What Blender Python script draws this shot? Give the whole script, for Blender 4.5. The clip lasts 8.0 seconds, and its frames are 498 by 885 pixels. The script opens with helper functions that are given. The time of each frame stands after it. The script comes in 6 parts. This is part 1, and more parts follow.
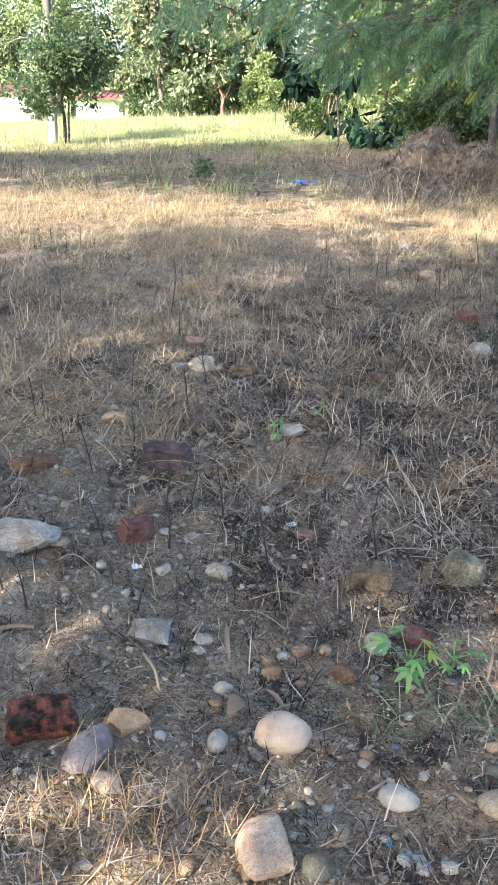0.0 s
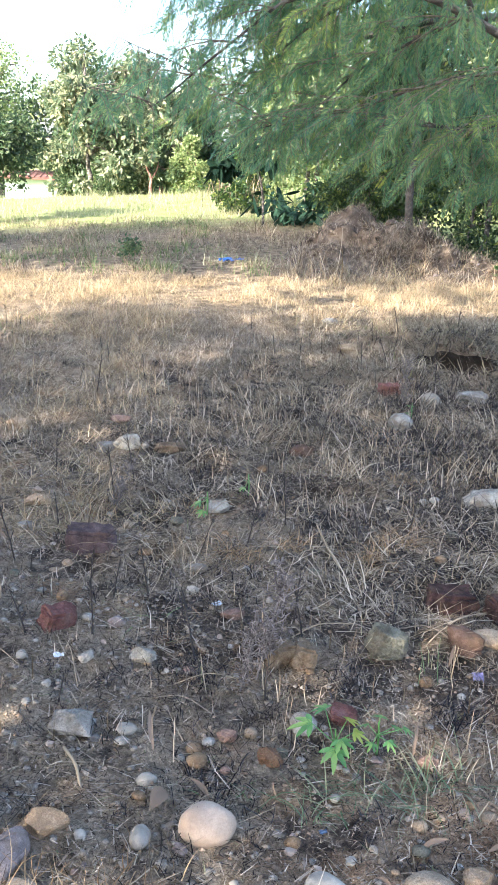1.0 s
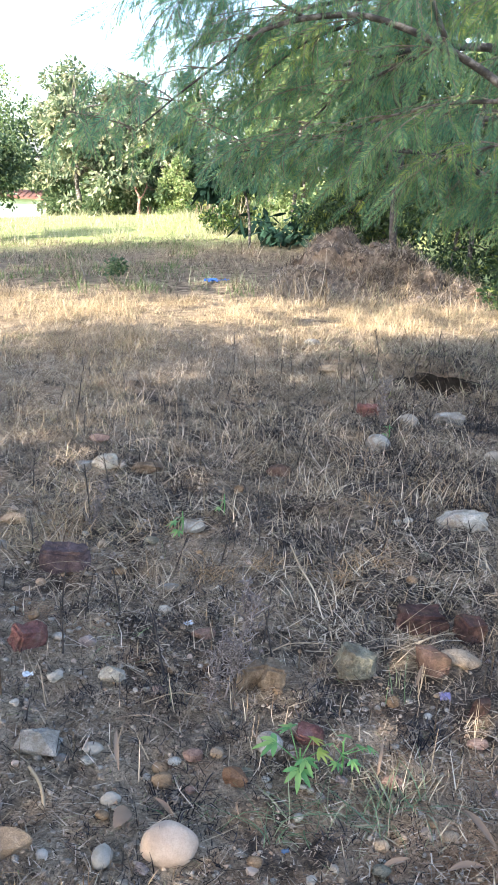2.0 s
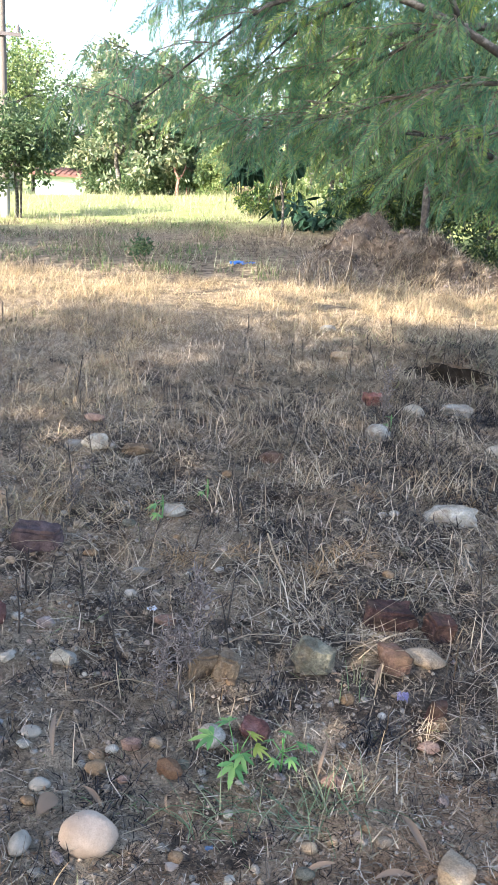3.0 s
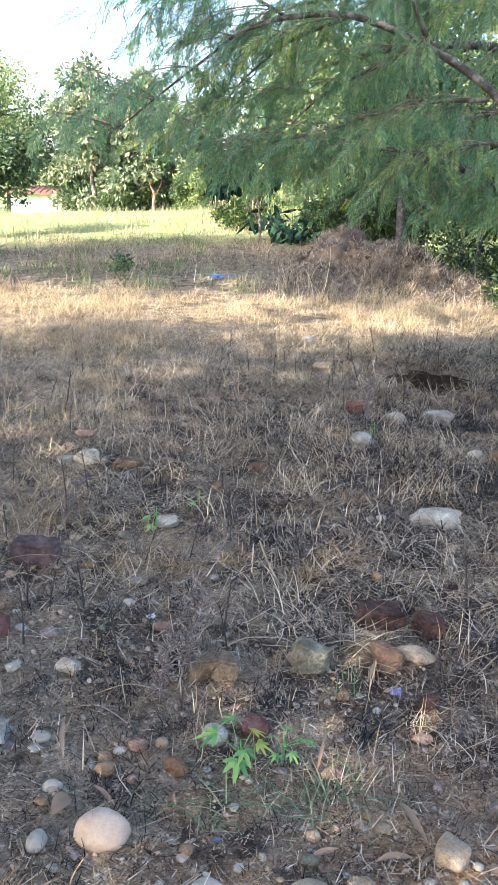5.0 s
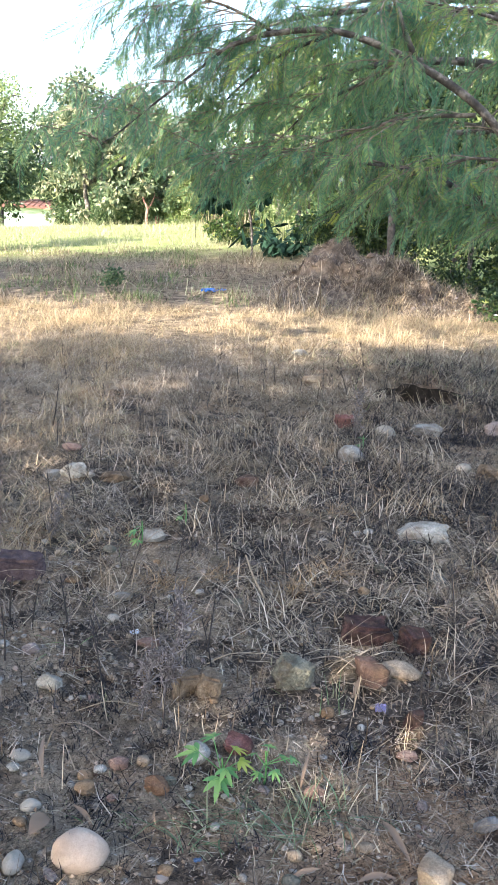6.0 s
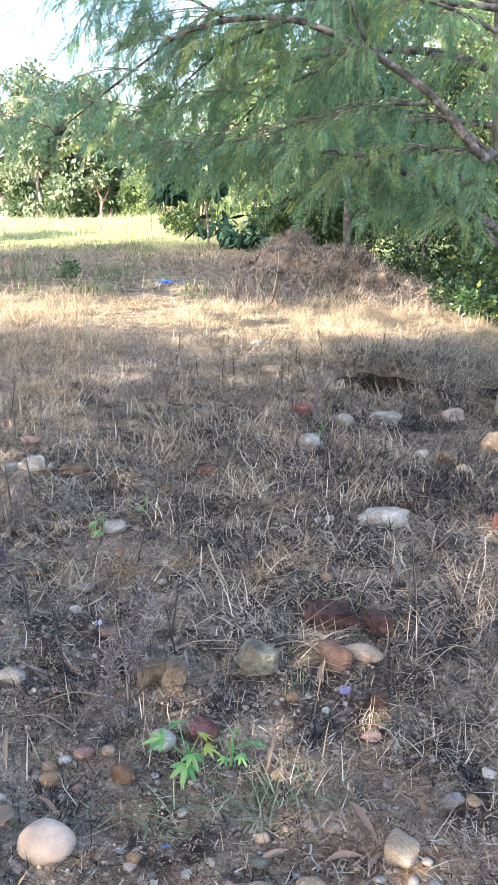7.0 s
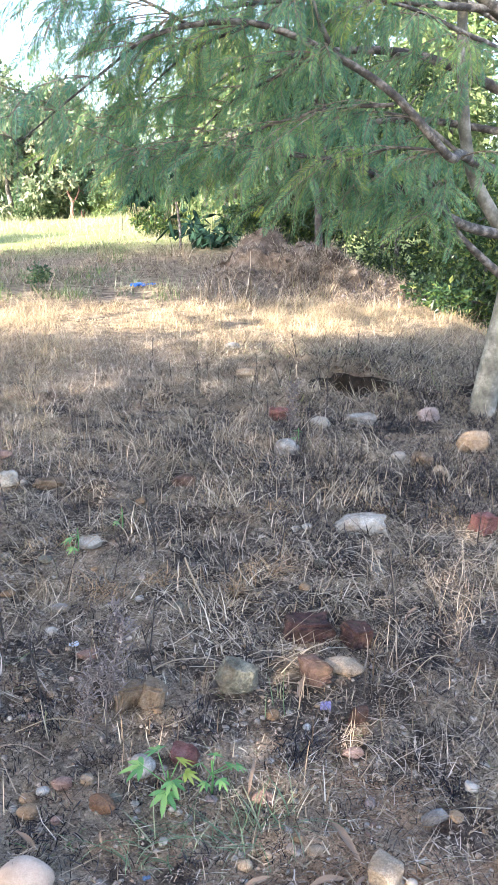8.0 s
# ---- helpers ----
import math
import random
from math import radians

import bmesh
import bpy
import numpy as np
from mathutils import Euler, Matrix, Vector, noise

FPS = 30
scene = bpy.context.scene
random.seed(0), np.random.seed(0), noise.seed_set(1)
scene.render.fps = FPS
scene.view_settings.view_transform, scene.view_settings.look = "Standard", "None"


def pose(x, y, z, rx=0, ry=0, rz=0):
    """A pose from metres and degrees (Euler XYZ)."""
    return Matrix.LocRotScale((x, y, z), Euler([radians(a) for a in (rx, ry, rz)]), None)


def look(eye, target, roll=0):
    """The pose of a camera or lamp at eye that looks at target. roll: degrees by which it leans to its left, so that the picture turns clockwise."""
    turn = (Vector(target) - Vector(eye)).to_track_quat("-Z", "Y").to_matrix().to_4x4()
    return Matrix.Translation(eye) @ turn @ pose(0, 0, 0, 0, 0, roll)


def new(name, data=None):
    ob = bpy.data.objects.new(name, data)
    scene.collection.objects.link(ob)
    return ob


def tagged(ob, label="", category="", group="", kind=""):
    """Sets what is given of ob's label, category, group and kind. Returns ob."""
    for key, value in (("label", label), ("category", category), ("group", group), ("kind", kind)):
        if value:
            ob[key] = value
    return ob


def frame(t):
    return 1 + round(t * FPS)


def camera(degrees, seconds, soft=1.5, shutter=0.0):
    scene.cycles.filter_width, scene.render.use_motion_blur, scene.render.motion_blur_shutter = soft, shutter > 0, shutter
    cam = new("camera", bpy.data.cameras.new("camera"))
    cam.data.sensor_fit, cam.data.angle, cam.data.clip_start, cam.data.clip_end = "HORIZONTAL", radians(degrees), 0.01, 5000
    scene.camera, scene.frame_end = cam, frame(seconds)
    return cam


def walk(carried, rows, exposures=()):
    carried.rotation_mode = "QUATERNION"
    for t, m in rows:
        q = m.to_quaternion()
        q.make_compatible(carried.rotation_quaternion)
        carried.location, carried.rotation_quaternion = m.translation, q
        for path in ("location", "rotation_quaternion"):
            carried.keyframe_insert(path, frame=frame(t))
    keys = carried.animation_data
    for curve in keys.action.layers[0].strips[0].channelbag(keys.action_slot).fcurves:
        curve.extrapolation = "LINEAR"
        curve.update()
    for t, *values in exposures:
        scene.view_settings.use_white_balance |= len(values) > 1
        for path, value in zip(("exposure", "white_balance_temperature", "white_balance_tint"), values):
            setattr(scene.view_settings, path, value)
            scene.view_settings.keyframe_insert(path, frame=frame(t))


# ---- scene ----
cam = camera(32.9, 8.0, 1.5)
PATH = [
    (0, (0.13, -0.357, 1.566), (0.191, 1.47, 0.754), 2.6),
    (0.5, (0.185, -0.372, 1.592), (0.359, 1.48, 0.857), 2.0),
    (1, (0.184, -0.366, 1.607), (0.391, 1.513, 0.955), 2.5),
    (1.5, (0.181, -0.414, 1.625), (0.437, 1.476, 1.023), 2.7),
    (3, (0.489, -0.348, 1.618), (0.641, 1.539, 0.971), 4.4),
    (3.5, (0.534, -0.34, 1.614), (0.672, 1.539, 0.943), 4.6),
    (4, (0.484, -0.421, 1.641), (0.629, 1.454, 0.961), 1.8),
    (4.5, (0.443, -0.465, 1.65), (0.618, 1.419, 1.001), 2.6),
    (6, (0.482, -0.447, 1.65), (0.689, 1.453, 1.062), 3.2),
    (6.5, (0.5, -0.464, 1.632), (0.76, 1.433, 1.055), 2.5),
    (7, (0.482, -0.451, 1.628), (0.783, 1.434, 1.029), 3.0),
    (7.5, (0.474, -0.44, 1.626), (0.809, 1.433, 1.009), 4.1),
    (8, (0.512, -0.403, 1.681), (0.861, 1.471, 1.076), 1.7),
]
EXPOSURES = [
    (0.0, 2.37, 6100, 10), (0.5, 2.50, 6020, 11), (1.0, 2.52, 6000, 11), (1.5, 2.47, 6000, 11),
    (3.0, 2.45, 6080, 11), (3.5, 2.43, 6050, 11), (4.0, 2.59, 6000, 11), (4.5, 2.52, 6000, 11),
    (6.0, 2.40, 6080, 11), (6.5, 2.44, 6080, 11), (7.0, 2.66, 5950, 13.5), (7.5, 2.74, 5950, 13.5), (8.0, 2.75, 5950, 13.5),
]
walk(cam, [(t, look(eye, target, roll)) for t, eye, target, roll in PATH], EXPOSURES)

# ---- light: low afternoon sun from behind, over the camera's left shoulder ----
SUN_WAY = Vector((-0.72, -0.70, 0.56)).normalized()
world = bpy.data.worlds.new("sky")
scene.world = world
world.use_nodes = True
sky = world.node_tree.nodes.new("ShaderNodeTexSky")
sky.sky_type = "NISHITA"
sky.sun_disc = False
sky.sun_elevation = math.asin(SUN_WAY.z)
sky.sun_rotation = math.atan2(SUN_WAY.x, SUN_WAY.y)
sky.air_density, sky.dust_density = 0.9, 2.5
world.node_tree.links.new(sky.outputs[0], world.node_tree.nodes["Background"].inputs[0])
world.node_tree.nodes["Background"].inputs[1].default_value = 0.15
sun_data = bpy.data.lights.new("sun", "SUN")
sun_data.energy, sun_data.angle, sun_data.color = 4.3, radians(0.5), (1.0, 0.89, 0.74)
sun = new("sun", sun_data)
sun.matrix_world = look(SUN_WAY * 60, (0, 0, 0))


# ---- materials ----
def nodes_of(name):
    m = bpy.data.materials.new(name)
    m.use_nodes = True
    nt = m.node_tree
    return m, nt, nt.nodes["Principled BSDF"]


def ramp(nt, stops, value=None):
    r = nt.nodes.new("ShaderNodeValToRGB")
    el = r.color_ramp.elements
    while len(el) < len(stops):
        el.new(0.5)
    for e, (p, c) in zip(el, stops):
        e.position, e.color = p, (*c, 1)
    if value is not None:
        nt.links.new(value, r.inputs[0])
    return r.outputs[0]


def noise_at(nt, scale, detail=4.0, rough=0.6, coord=None):
    n = nt.nodes.new("ShaderNodeTexNoise")
    n.inputs["Scale"].default_value = scale
    n.inputs["Detail"].default_value = detail
    n.inputs["Roughness"].default_value = rough
    if coord is not None:
        nt.links.new(coord, n.inputs["Vector"])
    return n.outputs["Fac"]


def mixed(nt, fac, a, b, blend="MIX"):
    m = nt.nodes.new("ShaderNodeMix")
    m.data_type, m.blend_type = "RGBA", blend
    for socket, v in ((m.inputs[0], fac), (m.inputs[6], a), (m.inputs[7], b)):
        if isinstance(v, (int, float)):
            socket.default_value = v
        elif isinstance(v, tuple):
            socket.default_value = (*v, 1)
        else:
            nt.links.new(v, socket)
    return m.outputs[2]


def bumped(nt, bsdf, height, strength, dist):
    b = nt.nodes.new("ShaderNodeBump")
    b.inputs["Strength"].default_value, b.inputs["Distance"].default_value = strength, dist
    nt.links.new(height, b.inputs["Height"])
    nt.links.new(b.outputs[0], bsdf.inputs["Normal"])


def mineral(name, dark, mid, light, scale=20.0, rough=0.85, bump=0.4, soil=0.35, stops=(0.3, 0.5, 0.72)):
    """Stone, brick, clod: two scales of mottling, soil clinging to it, a tint that differs from piece to piece."""
    m, nt, b = nodes_of(name)
    tc = nt.nodes.new("ShaderNodeTexCoord").outputs["Object"]
    info = nt.nodes.new("ShaderNodeObjectInfo")
    shift = nt.nodes.new("ShaderNodeVectorMath")
    shift.operation = "ADD"
    nt.links.new(tc, shift.inputs[0])
    nt.links.new(info.outputs["Location"], shift.inputs[1])
    big = noise_at(nt, scale, 5, 0.62, shift.outputs[0])
    fine = noise_at(nt, scale * 9, 6, 0.75, shift.outputs[0])
    speck = noise_at(nt, scale * 30, 3, 0.7, shift.outputs[0])
    col = ramp(nt, list(zip(stops, (dark, mid, light))), big)
    col = mixed(nt, 0.65 if bump > 0.2 else 0.2, col, ramp(nt, [(0.32, (0.3, 0.3, 0.3)), (0.66, (1.1, 1.1, 1.1))], fine), "MULTIPLY")
    col = mixed(nt, 0.55 if bump > 0.2 else 0.2, col, ramp(nt, [(0.36, (0.3, 0.29, 0.28)), (0.5, (1, 1, 1)), (0.66, (1.25, 1.25, 1.25))], speck), "MULTIPLY")
    stain = ramp(nt, [(0.46, (0, 0, 0)), (0.66, (1, 1, 1))], noise_at(nt, scale * 0.8, 5, 0.65, shift.outputs[0]))
    dirt = nt.nodes.new("ShaderNodeMath")
    dirt.operation = "MULTIPLY"
    nt.links.new(stain, dirt.inputs[0])
    dirt.inputs[1].default_value = soil
    col = mixed(nt, dirt.outputs[0], col, (0.16, 0.105, 0.065))
    nt.links.new(col, b.inputs["Base Color"])
    b.inputs["Roughness"].default_value = rough
    b.inputs["Specular IOR Level"].default_value = 0.15
    bumped(nt, b, fine, min(1.0, bump * 1.6), 0.008)
    return m


def foliage(name, stops, translucent=0.35, rough=0.5, patch=1.7, sprays=False):
    """Leaves and blades: the tint differs from leaf to leaf; light passes through."""
    m, nt, b = nodes_of(name)
    col = ramp(nt, stops, nt.nodes.new("ShaderNodeNewGeometry").outputs["Random Per Island"])
    if sprays:
        # random tint per spray, from bluish to a painted-in sunlit yellow-green
        col = mixed(nt, 0.8, col, ramp(nt, [(0.0, (0.75, 0.9, 1.15)), (0.5, (1, 1, 1)), (0.8, (1.15, 1.05, 0.85)), (1.0, (1.7, 1.25, 0.65))], nt.nodes.new("ShaderNodeObjectInfo").outputs["Random"]), "MULTIPLY")
    pos = nt.nodes.new("ShaderNodeNewGeometry").outputs["Position"]
    col = mixed(nt, 0.5, col, ramp(nt, [(0.3, (0.45, 0.45, 0.45)), (0.7, (1.2, 1.2, 1.2))], noise_at(nt, patch, 3, 0.6, pos)), "MULTIPLY")
    nt.links.new(col, b.inputs["Base Color"])
    b.inputs["Roughness"].default_value = rough
    b.inputs["Specular IOR Level"].default_value = 0.5 if rough < 0.6 else 0.08
    t = nt.nodes.new("ShaderNodeBsdfTranslucent")
    nt.links.new(col, t.inputs[0])
    mx = nt.nodes.new("ShaderNodeMixShader")
    mx.inputs[0].default_value = translucent
    nt.links.new(b.outputs[0], mx.inputs[1])
    nt.links.new(t.outputs[0], mx.inputs[2])
    nt.links.new(mx.outputs[0], nt.nodes["Material Output"].inputs[0])
    return m


def bark(name, dark, mid, light, scale=9.0):
    m, nt, b = nodes_of(name)
    tc = nt.nodes.new("ShaderNodeTexCoord").outputs["Object"]
    n1 = noise_at(nt, scale, 5, 0.65, tc)
    n2 = noise_at(nt, scale * 7, 4, 0.7, tc)
    col = ramp(nt, [(0.35, dark), (0.5, mid), (0.62, light)], n1)
    col = mixed(nt, 0.5, col, ramp(nt, [(0.3, (0.4, 0.4, 0.4)), (0.7, (1, 1, 1))], n2), "MULTIPLY")
    nt.links.new(col, b.inputs["Base Color"])
    b.inputs["Roughness"].default_value = 0.9
    bumped(nt, b, n2, 0.6, 0.01)
    return m


def ground_material():
    m, nt, b = nodes_of("soil")
    pos = nt.nodes.new("ShaderNodeNewGeometry").outputs["Position"]
    sep = nt.nodes.new("ShaderNodeSeparateXYZ")
    nt.links.new(pos, sep.inputs[0])
    broad = noise_at(nt, 1.1, 6, 0.65, pos)
    mid = noise_at(nt, 7.0, 6, 0.7, pos)
    fine = noise_at(nt, 60.0, 5, 0.75, pos)
    soil = ramp(nt, [(0.28, (0.13, 0.10, 0.07)), (0.44, (0.30, 0.24, 0.17)), (0.6, (0.43, 0.355, 0.26)), (0.75, (0.53, 0.455, 0.35))], mid)
    rusty = ramp(nt, [(0.5, (0, 0, 0)), (0.7, (0.8, 0.8, 0.8))], noise_at(nt, 2.6, 5, 0.65, pos))
    dug = nt.nodes.new("ShaderNodeVectorMath")
    dug.operation = "DISTANCE"
    nt.links.new(pos, dug.inputs[0])
    dug.inputs[1].default_value = (1.15, 1.0, 0.0)
    red = nt.nodes.new("ShaderNodeMapRange")
    red.inputs[1].default_value, red.inputs[2].default_value = 0.25, 0.85
    red.inputs[3].default_value, red.inputs[4].default_value = 0.75, 0.0
    nt.links.new(dug.outputs["Value"], red.inputs[0])
    rusty = mixed(nt, red.outputs[0], rusty, (0.9, 0.9, 0.9))
    soil = mixed(nt, rusty, soil, ramp(nt, [(0.35, (0.27, 0.155, 0.085)), (0.65, (0.50, 0.325, 0.20))], mid))
    soil = mixed(nt, 0.6, soil, ramp(nt, [(0.36, (0.16, 0.145, 0.14)), (0.5, (0.8, 0.78, 0.76)), (0.64, (1.25, 1.22, 1.2))], fine), "MULTIPLY")
    grain = noise_at(nt, 210.0, 3, 0.8, pos)
    soil = mixed(nt, 0.7, soil, ramp(nt, [(0.36, (0.35, 0.33, 0.31)), (0.5, (1, 1, 1)), (0.66, (1.5, 1.45, 1.4))], grain), "MULTIPLY")
    ash = ramp(nt, [(0.38, (0.009, 0.0085, 0.009)), (0.52, (0.033, 0.031, 0.031)), (0.68, (0.17, 0.155, 0.145))], mid)
    near = nt.nodes.new("ShaderNodeVectorMath")
    near.operation = "DISTANCE"
    nt.links.new(pos, near.inputs[0])
    near.inputs[1].default_value = (1.6, 3.6, 0.0)
    fire = nt.nodes.new("ShaderNodeMapRange")
    fire.inputs[1].default_value, fire.inputs[2].default_value = 0.7, 3.0
    fire.inputs[3].default_value, fire.inputs[4].default_value = 0.12, -0.05
    nt.links.new(near.outputs["Value"], fire.inputs[0])
    sum_ = nt.nodes.new("ShaderNodeMath")
    sum_.operation = "ADD"
    nt.links.new(noise_at(nt, 2.4, 6, 0.7, pos), sum_.inputs[0])
    nt.links.new(fire.outputs[0], sum_.inputs[1])
    burnt = ramp(nt, [(0.52, (0, 0, 0)), (0.60, (1, 1, 1))], sum_.outputs[0])
    col = mixed(nt, burnt, soil, mixed(nt, 0.8, soil, ash))
    # dry, then green cover with distance from the burnt ground
    def band(lo, hi):
        r = nt.nodes.new("ShaderNodeMapRange")
        r.inputs[1].default_value, r.inputs[2].default_value = lo, hi
        nt.links.new(sep.outputs[1], r.inputs[0])
        return r.outputs[0]
    dry = ramp(nt, [(0.35, (0.09, 0.066, 0.043)), (0.65, (0.36, 0.28, 0.187))], mid)
    col = mixed(nt, band(6.5, 8.5), col, dry)
    green = ramp(nt, [(0.35, (0.19, 0.23, 0.08)), (0.65, (0.33, 0.35, 0.14))], broad)
    col = mixed(nt, band(18.0, 23.0), col, green)
    nt.links.new(col, b.inputs["Base Color"])
    b.inputs["Roughness"].default_value = 0.95
    b.inputs["Specular IOR Level"].default_value = 0.06
    add = nt.nodes.new("ShaderNodeMath")
    add.operation = "ADD"
    nt.links.new(mid, add.inputs[0])
    nt.links.new(mixed(nt, 0.4, fine, grain), add.inputs[1])
    bumped(nt, b, add.outputs[0], 1.0, 0.03)
    return m


def plain(name, c, rough=0.6, vary=0.25, scale=6.0):
    m, nt, b = nodes_of(name)
    tc = nt.nodes.new("ShaderNodeTexCoord").outputs["Object"]
    lo = tuple(v * (1 - vary) for v in c)
    col = mixed(nt, noise_at(nt, scale, 6, 0.7, tc), lo, c)
    col = mixed(nt, 0.3, col, ramp(nt, [(0.35, (0.6, 0.58, 0.55)), (0.6, (1, 1, 1))], noise_at(nt, scale * 0.3, 5, 0.7, tc)), "MULTIPLY")
    nt.links.new(col, b.inputs["Base Color"])
    b.inputs["Roughness"].default_value = rough
    return m


SOIL = ground_material()
CREAM = ("cream", mineral("cream_stone", (0.36, 0.26, 0.19), (0.45, 0.345, 0.26), (0.53, 0.43, 0.335), 9, 0.65, 0.15, 0.25))
BUFF = ("buff", mineral("buff_stone", (0.28, 0.185, 0.105), (0.42, 0.30, 0.19), (0.52, 0.42, 0.31), 18, 0.8, 0.4, 0.3))
RUST = ("dull reddish", mineral("rust_stone", (0.075, 0.05, 0.037), (0.15, 0.092, 0.07), (0.24, 0.165, 0.13), 18, 0.95, 0.8, 0.5))
TAN = ("tan", mineral("tan_stone", (0.25, 0.18, 0.11), (0.37, 0.28, 0.19), (0.47, 0.38, 0.27), 12, 0.75, 0.3, 0.3))
GREYTAN = ("grey-tan", mineral("greytan_stone", (0.25, 0.22, 0.17), (0.36, 0.32, 0.26), (0.46, 0.42, 0.35), 12, 0.7, 0.2, 0.25))
GREY = ("pale grey", mineral("grey_stone", (0.20, 0.187, 0.16), (0.32, 0.30, 0.26), (0.47, 0.445, 0.395), 16, 0.85, 0.5, 0.55))
CHALK = ("off-white", mineral("chalk_stone", (0.28, 0.25, 0.195), (0.43, 0.40, 0.335), (0.57, 0.54, 0.48), 14, 0.85, 0.5, 0.6))
PEACH = ("peach-coloured", mineral("peach_stone", (0.36, 0.245, 0.165), (0.47, 0.345, 0.245), (0.56, 0.45, 0.34), 10, 0.75, 0.3, 0.3))
GREENGREY = ("greenish grey", mineral("greengrey_stone", (0.10, 0.096, 0.066), (0.19, 0.178, 0.13), (0.30, 0.285, 0.215), 16, 0.85, 0.6, 0.35))
SLATE = ("dark blue-grey", mineral("slate_stone", (0.10, 0.102, 0.10), (0.17, 0.17, 0.165), (0.25, 0.248, 0.24), 14, 0.75, 0.3, 0.25))
PINK = ("pinkish", mineral("pink_stone", (0.17, 0.105, 0.078), (0.275, 0.18, 0.14), (0.38, 0.27, 0.22), 13, 0.8, 0.35, 0.3))
MAUVE = ("mauve-grey", mineral("mauve_stone", (0.20, 0.16, 0.145), (0.31, 0.255, 0.235), (0.42, 0.355, 0.325), 12, 0.85, 0.5, 0.4))
OCHRE = ("ochre brown", mineral("ochre_stone", (0.16, 0.10, 0.055), (0.28, 0.185, 0.105), (0.38, 0.27, 0.17), 13, 0.8, 0.35, 0.3))
UMBER = ("dull brown", mineral("umber_stone", (0.08, 0.056, 0.034), (0.25, 0.18, 0.115), (0.43, 0.335, 0.23), 16, 0.9, 0.8, 0.5))
CLOD = ("reddish brown", mineral("clod", (0.12, 0.065, 0.035), (0.21, 0.12, 0.07), (0.29, 0.18, 0.11), 16, 0.95, 0.8, 0.4))
BRICK_RED = mineral("brick_red", (0.11, 0.055, 0.046), (0.22, 0.098, 0.084), (0.32, 0.185, 0.16), 22, 0.95, 0.8, 0.4)
BRICK_DARK = mineral("brick_dark", (0.022, 0.016, 0.015), (0.075, 0.042, 0.037), (0.17, 0.09, 0.075), 22, 0.95, 0.9, 0.4)
BRICK_PURPLE = mineral("brick_purple", (0.055, 0.042, 0.045), (0.11, 0.078, 0.08), (0.19, 0.14, 0.135), 22, 0.92, 0.8, 0.3)
BRICK_BURNT = mineral("brick_burnt", (0.02, 0.016, 0.015), (0.16, 0.058, 0.04), (0.27, 0.125, 0.09), 26, 0.95, 0.9, 0.3, (0.43, 0.53, 0.72))
SPOIL = mineral("spoil_earth", (0.05, 0.038, 0.028), (0.15, 0.115, 0.083), (0.36, 0.285, 0.21), 7, 0.95, 1.0, 0.3)
# earth of the pit linings, painted as dark as the hollows' shade
PIT_SHADE = mineral("humus", (0.010, 0.008, 0.006), (0.026, 0.020, 0.015), (0.06, 0.046, 0.034), 12, 0.95, 1.0, 0.0)
GRIT = mineral("grit", (0.16, 0.13, 0.10), (0.33, 0.28, 0.22), (0.54, 0.49, 0.42), 25, 0.85, 0.3, 0.2)
CRUMB = foliage("crumb", [(0.0, (0.05, 0.04, 0.033)), (0.3, (0.18, 0.125, 0.085)), (0.8, (0.35, 0.25, 0.17)), (1.0, (0.46, 0.36, 0.265))], 0.0, 0.95)
LITTER = foliage("fine_litter", [(0.0, (0.009, 0.008, 0.008)), (0.32, (0.06, 0.05, 0.043)), (0.55, (0.235, 0.168, 0.115)), (0.85, (0.44, 0.33, 0.23)), (1.0, (0.70, 0.60, 0.48))], 0.1, 0.85)
# straw with the orange of sun flecks put into its colour
SUN_STRAW = foliage("sun_straw", [(0.0, (0.11, 0.066, 0.034)), (0.4, (0.40, 0.25, 0.125)), (1.0, (0.68, 0.48, 0.27))], 0.25, 0.75)
GRASSGREEN = foliage("grass_blade", [(0.0, (0.085, 0.145, 0.06)), (0.6, (0.16, 0.23, 0.11)), (1.0, (0.34, 0.33, 0.19))], 0.3, 0.5)
STRAW = foliage("straw", [(0.0, (0.08, 0.055, 0.034)), (0.3, (0.27, 0.20, 0.125)), (0.7, (0.50, 0.395, 0.265)), (1.0, (0.72, 0.62, 0.46))], 0.2, 0.7)
GREYSTRAW = foliage("grey_straw", [(0.0, (0.05, 0.04, 0.032)), (0.3, (0.18, 0.142, 0.108)), (0.7, (0.40, 0.32, 0.24)), (1.0, (0.66, 0.56, 0.445))], 0.15, 0.8)
CHAR = foliage("char", [(0.0, (0.005, 0.005, 0.006)), (0.5, (0.018, 0.0175, 0.020)), (1.0, (0.085, 0.079, 0.08))], 0.0, 0.8)
GOLD = foliage("dry_grass", [(0.0, (0.20, 0.145, 0.08)), (0.35, (0.48, 0.355, 0.21)), (0.8, (0.69, 0.54, 0.35)), (1.0, (0.35, 0.34, 0.18))], 0.35, 0.7)
WEED = foliage("dry_weed", [(0.0, (0.042, 0.031, 0.022)), (0.35, (0.18, 0.135, 0.09)), (0.7, (0.42, 0.335, 0.225)), (0.85, (0.52, 0.44, 0.31)), (1.0, (0.20, 0.22, 0.09))], 0.2, 0.8)
MEADOW = foliage("meadow_grass", [(0.0, (0.23, 0.26, 0.13)), (0.5, (0.40, 0.41, 0.225)), (1.0, (0.57, 0.54, 0.355))], 0.42, 0.6)
MEADOWGREEN = foliage("green_weed", [(0.0, (0.07, 0.11, 0.035)), (0.6, (0.14, 0.20, 0.07)), (1.0, (0.26, 0.29, 0.13))], 0.3, 0.6)
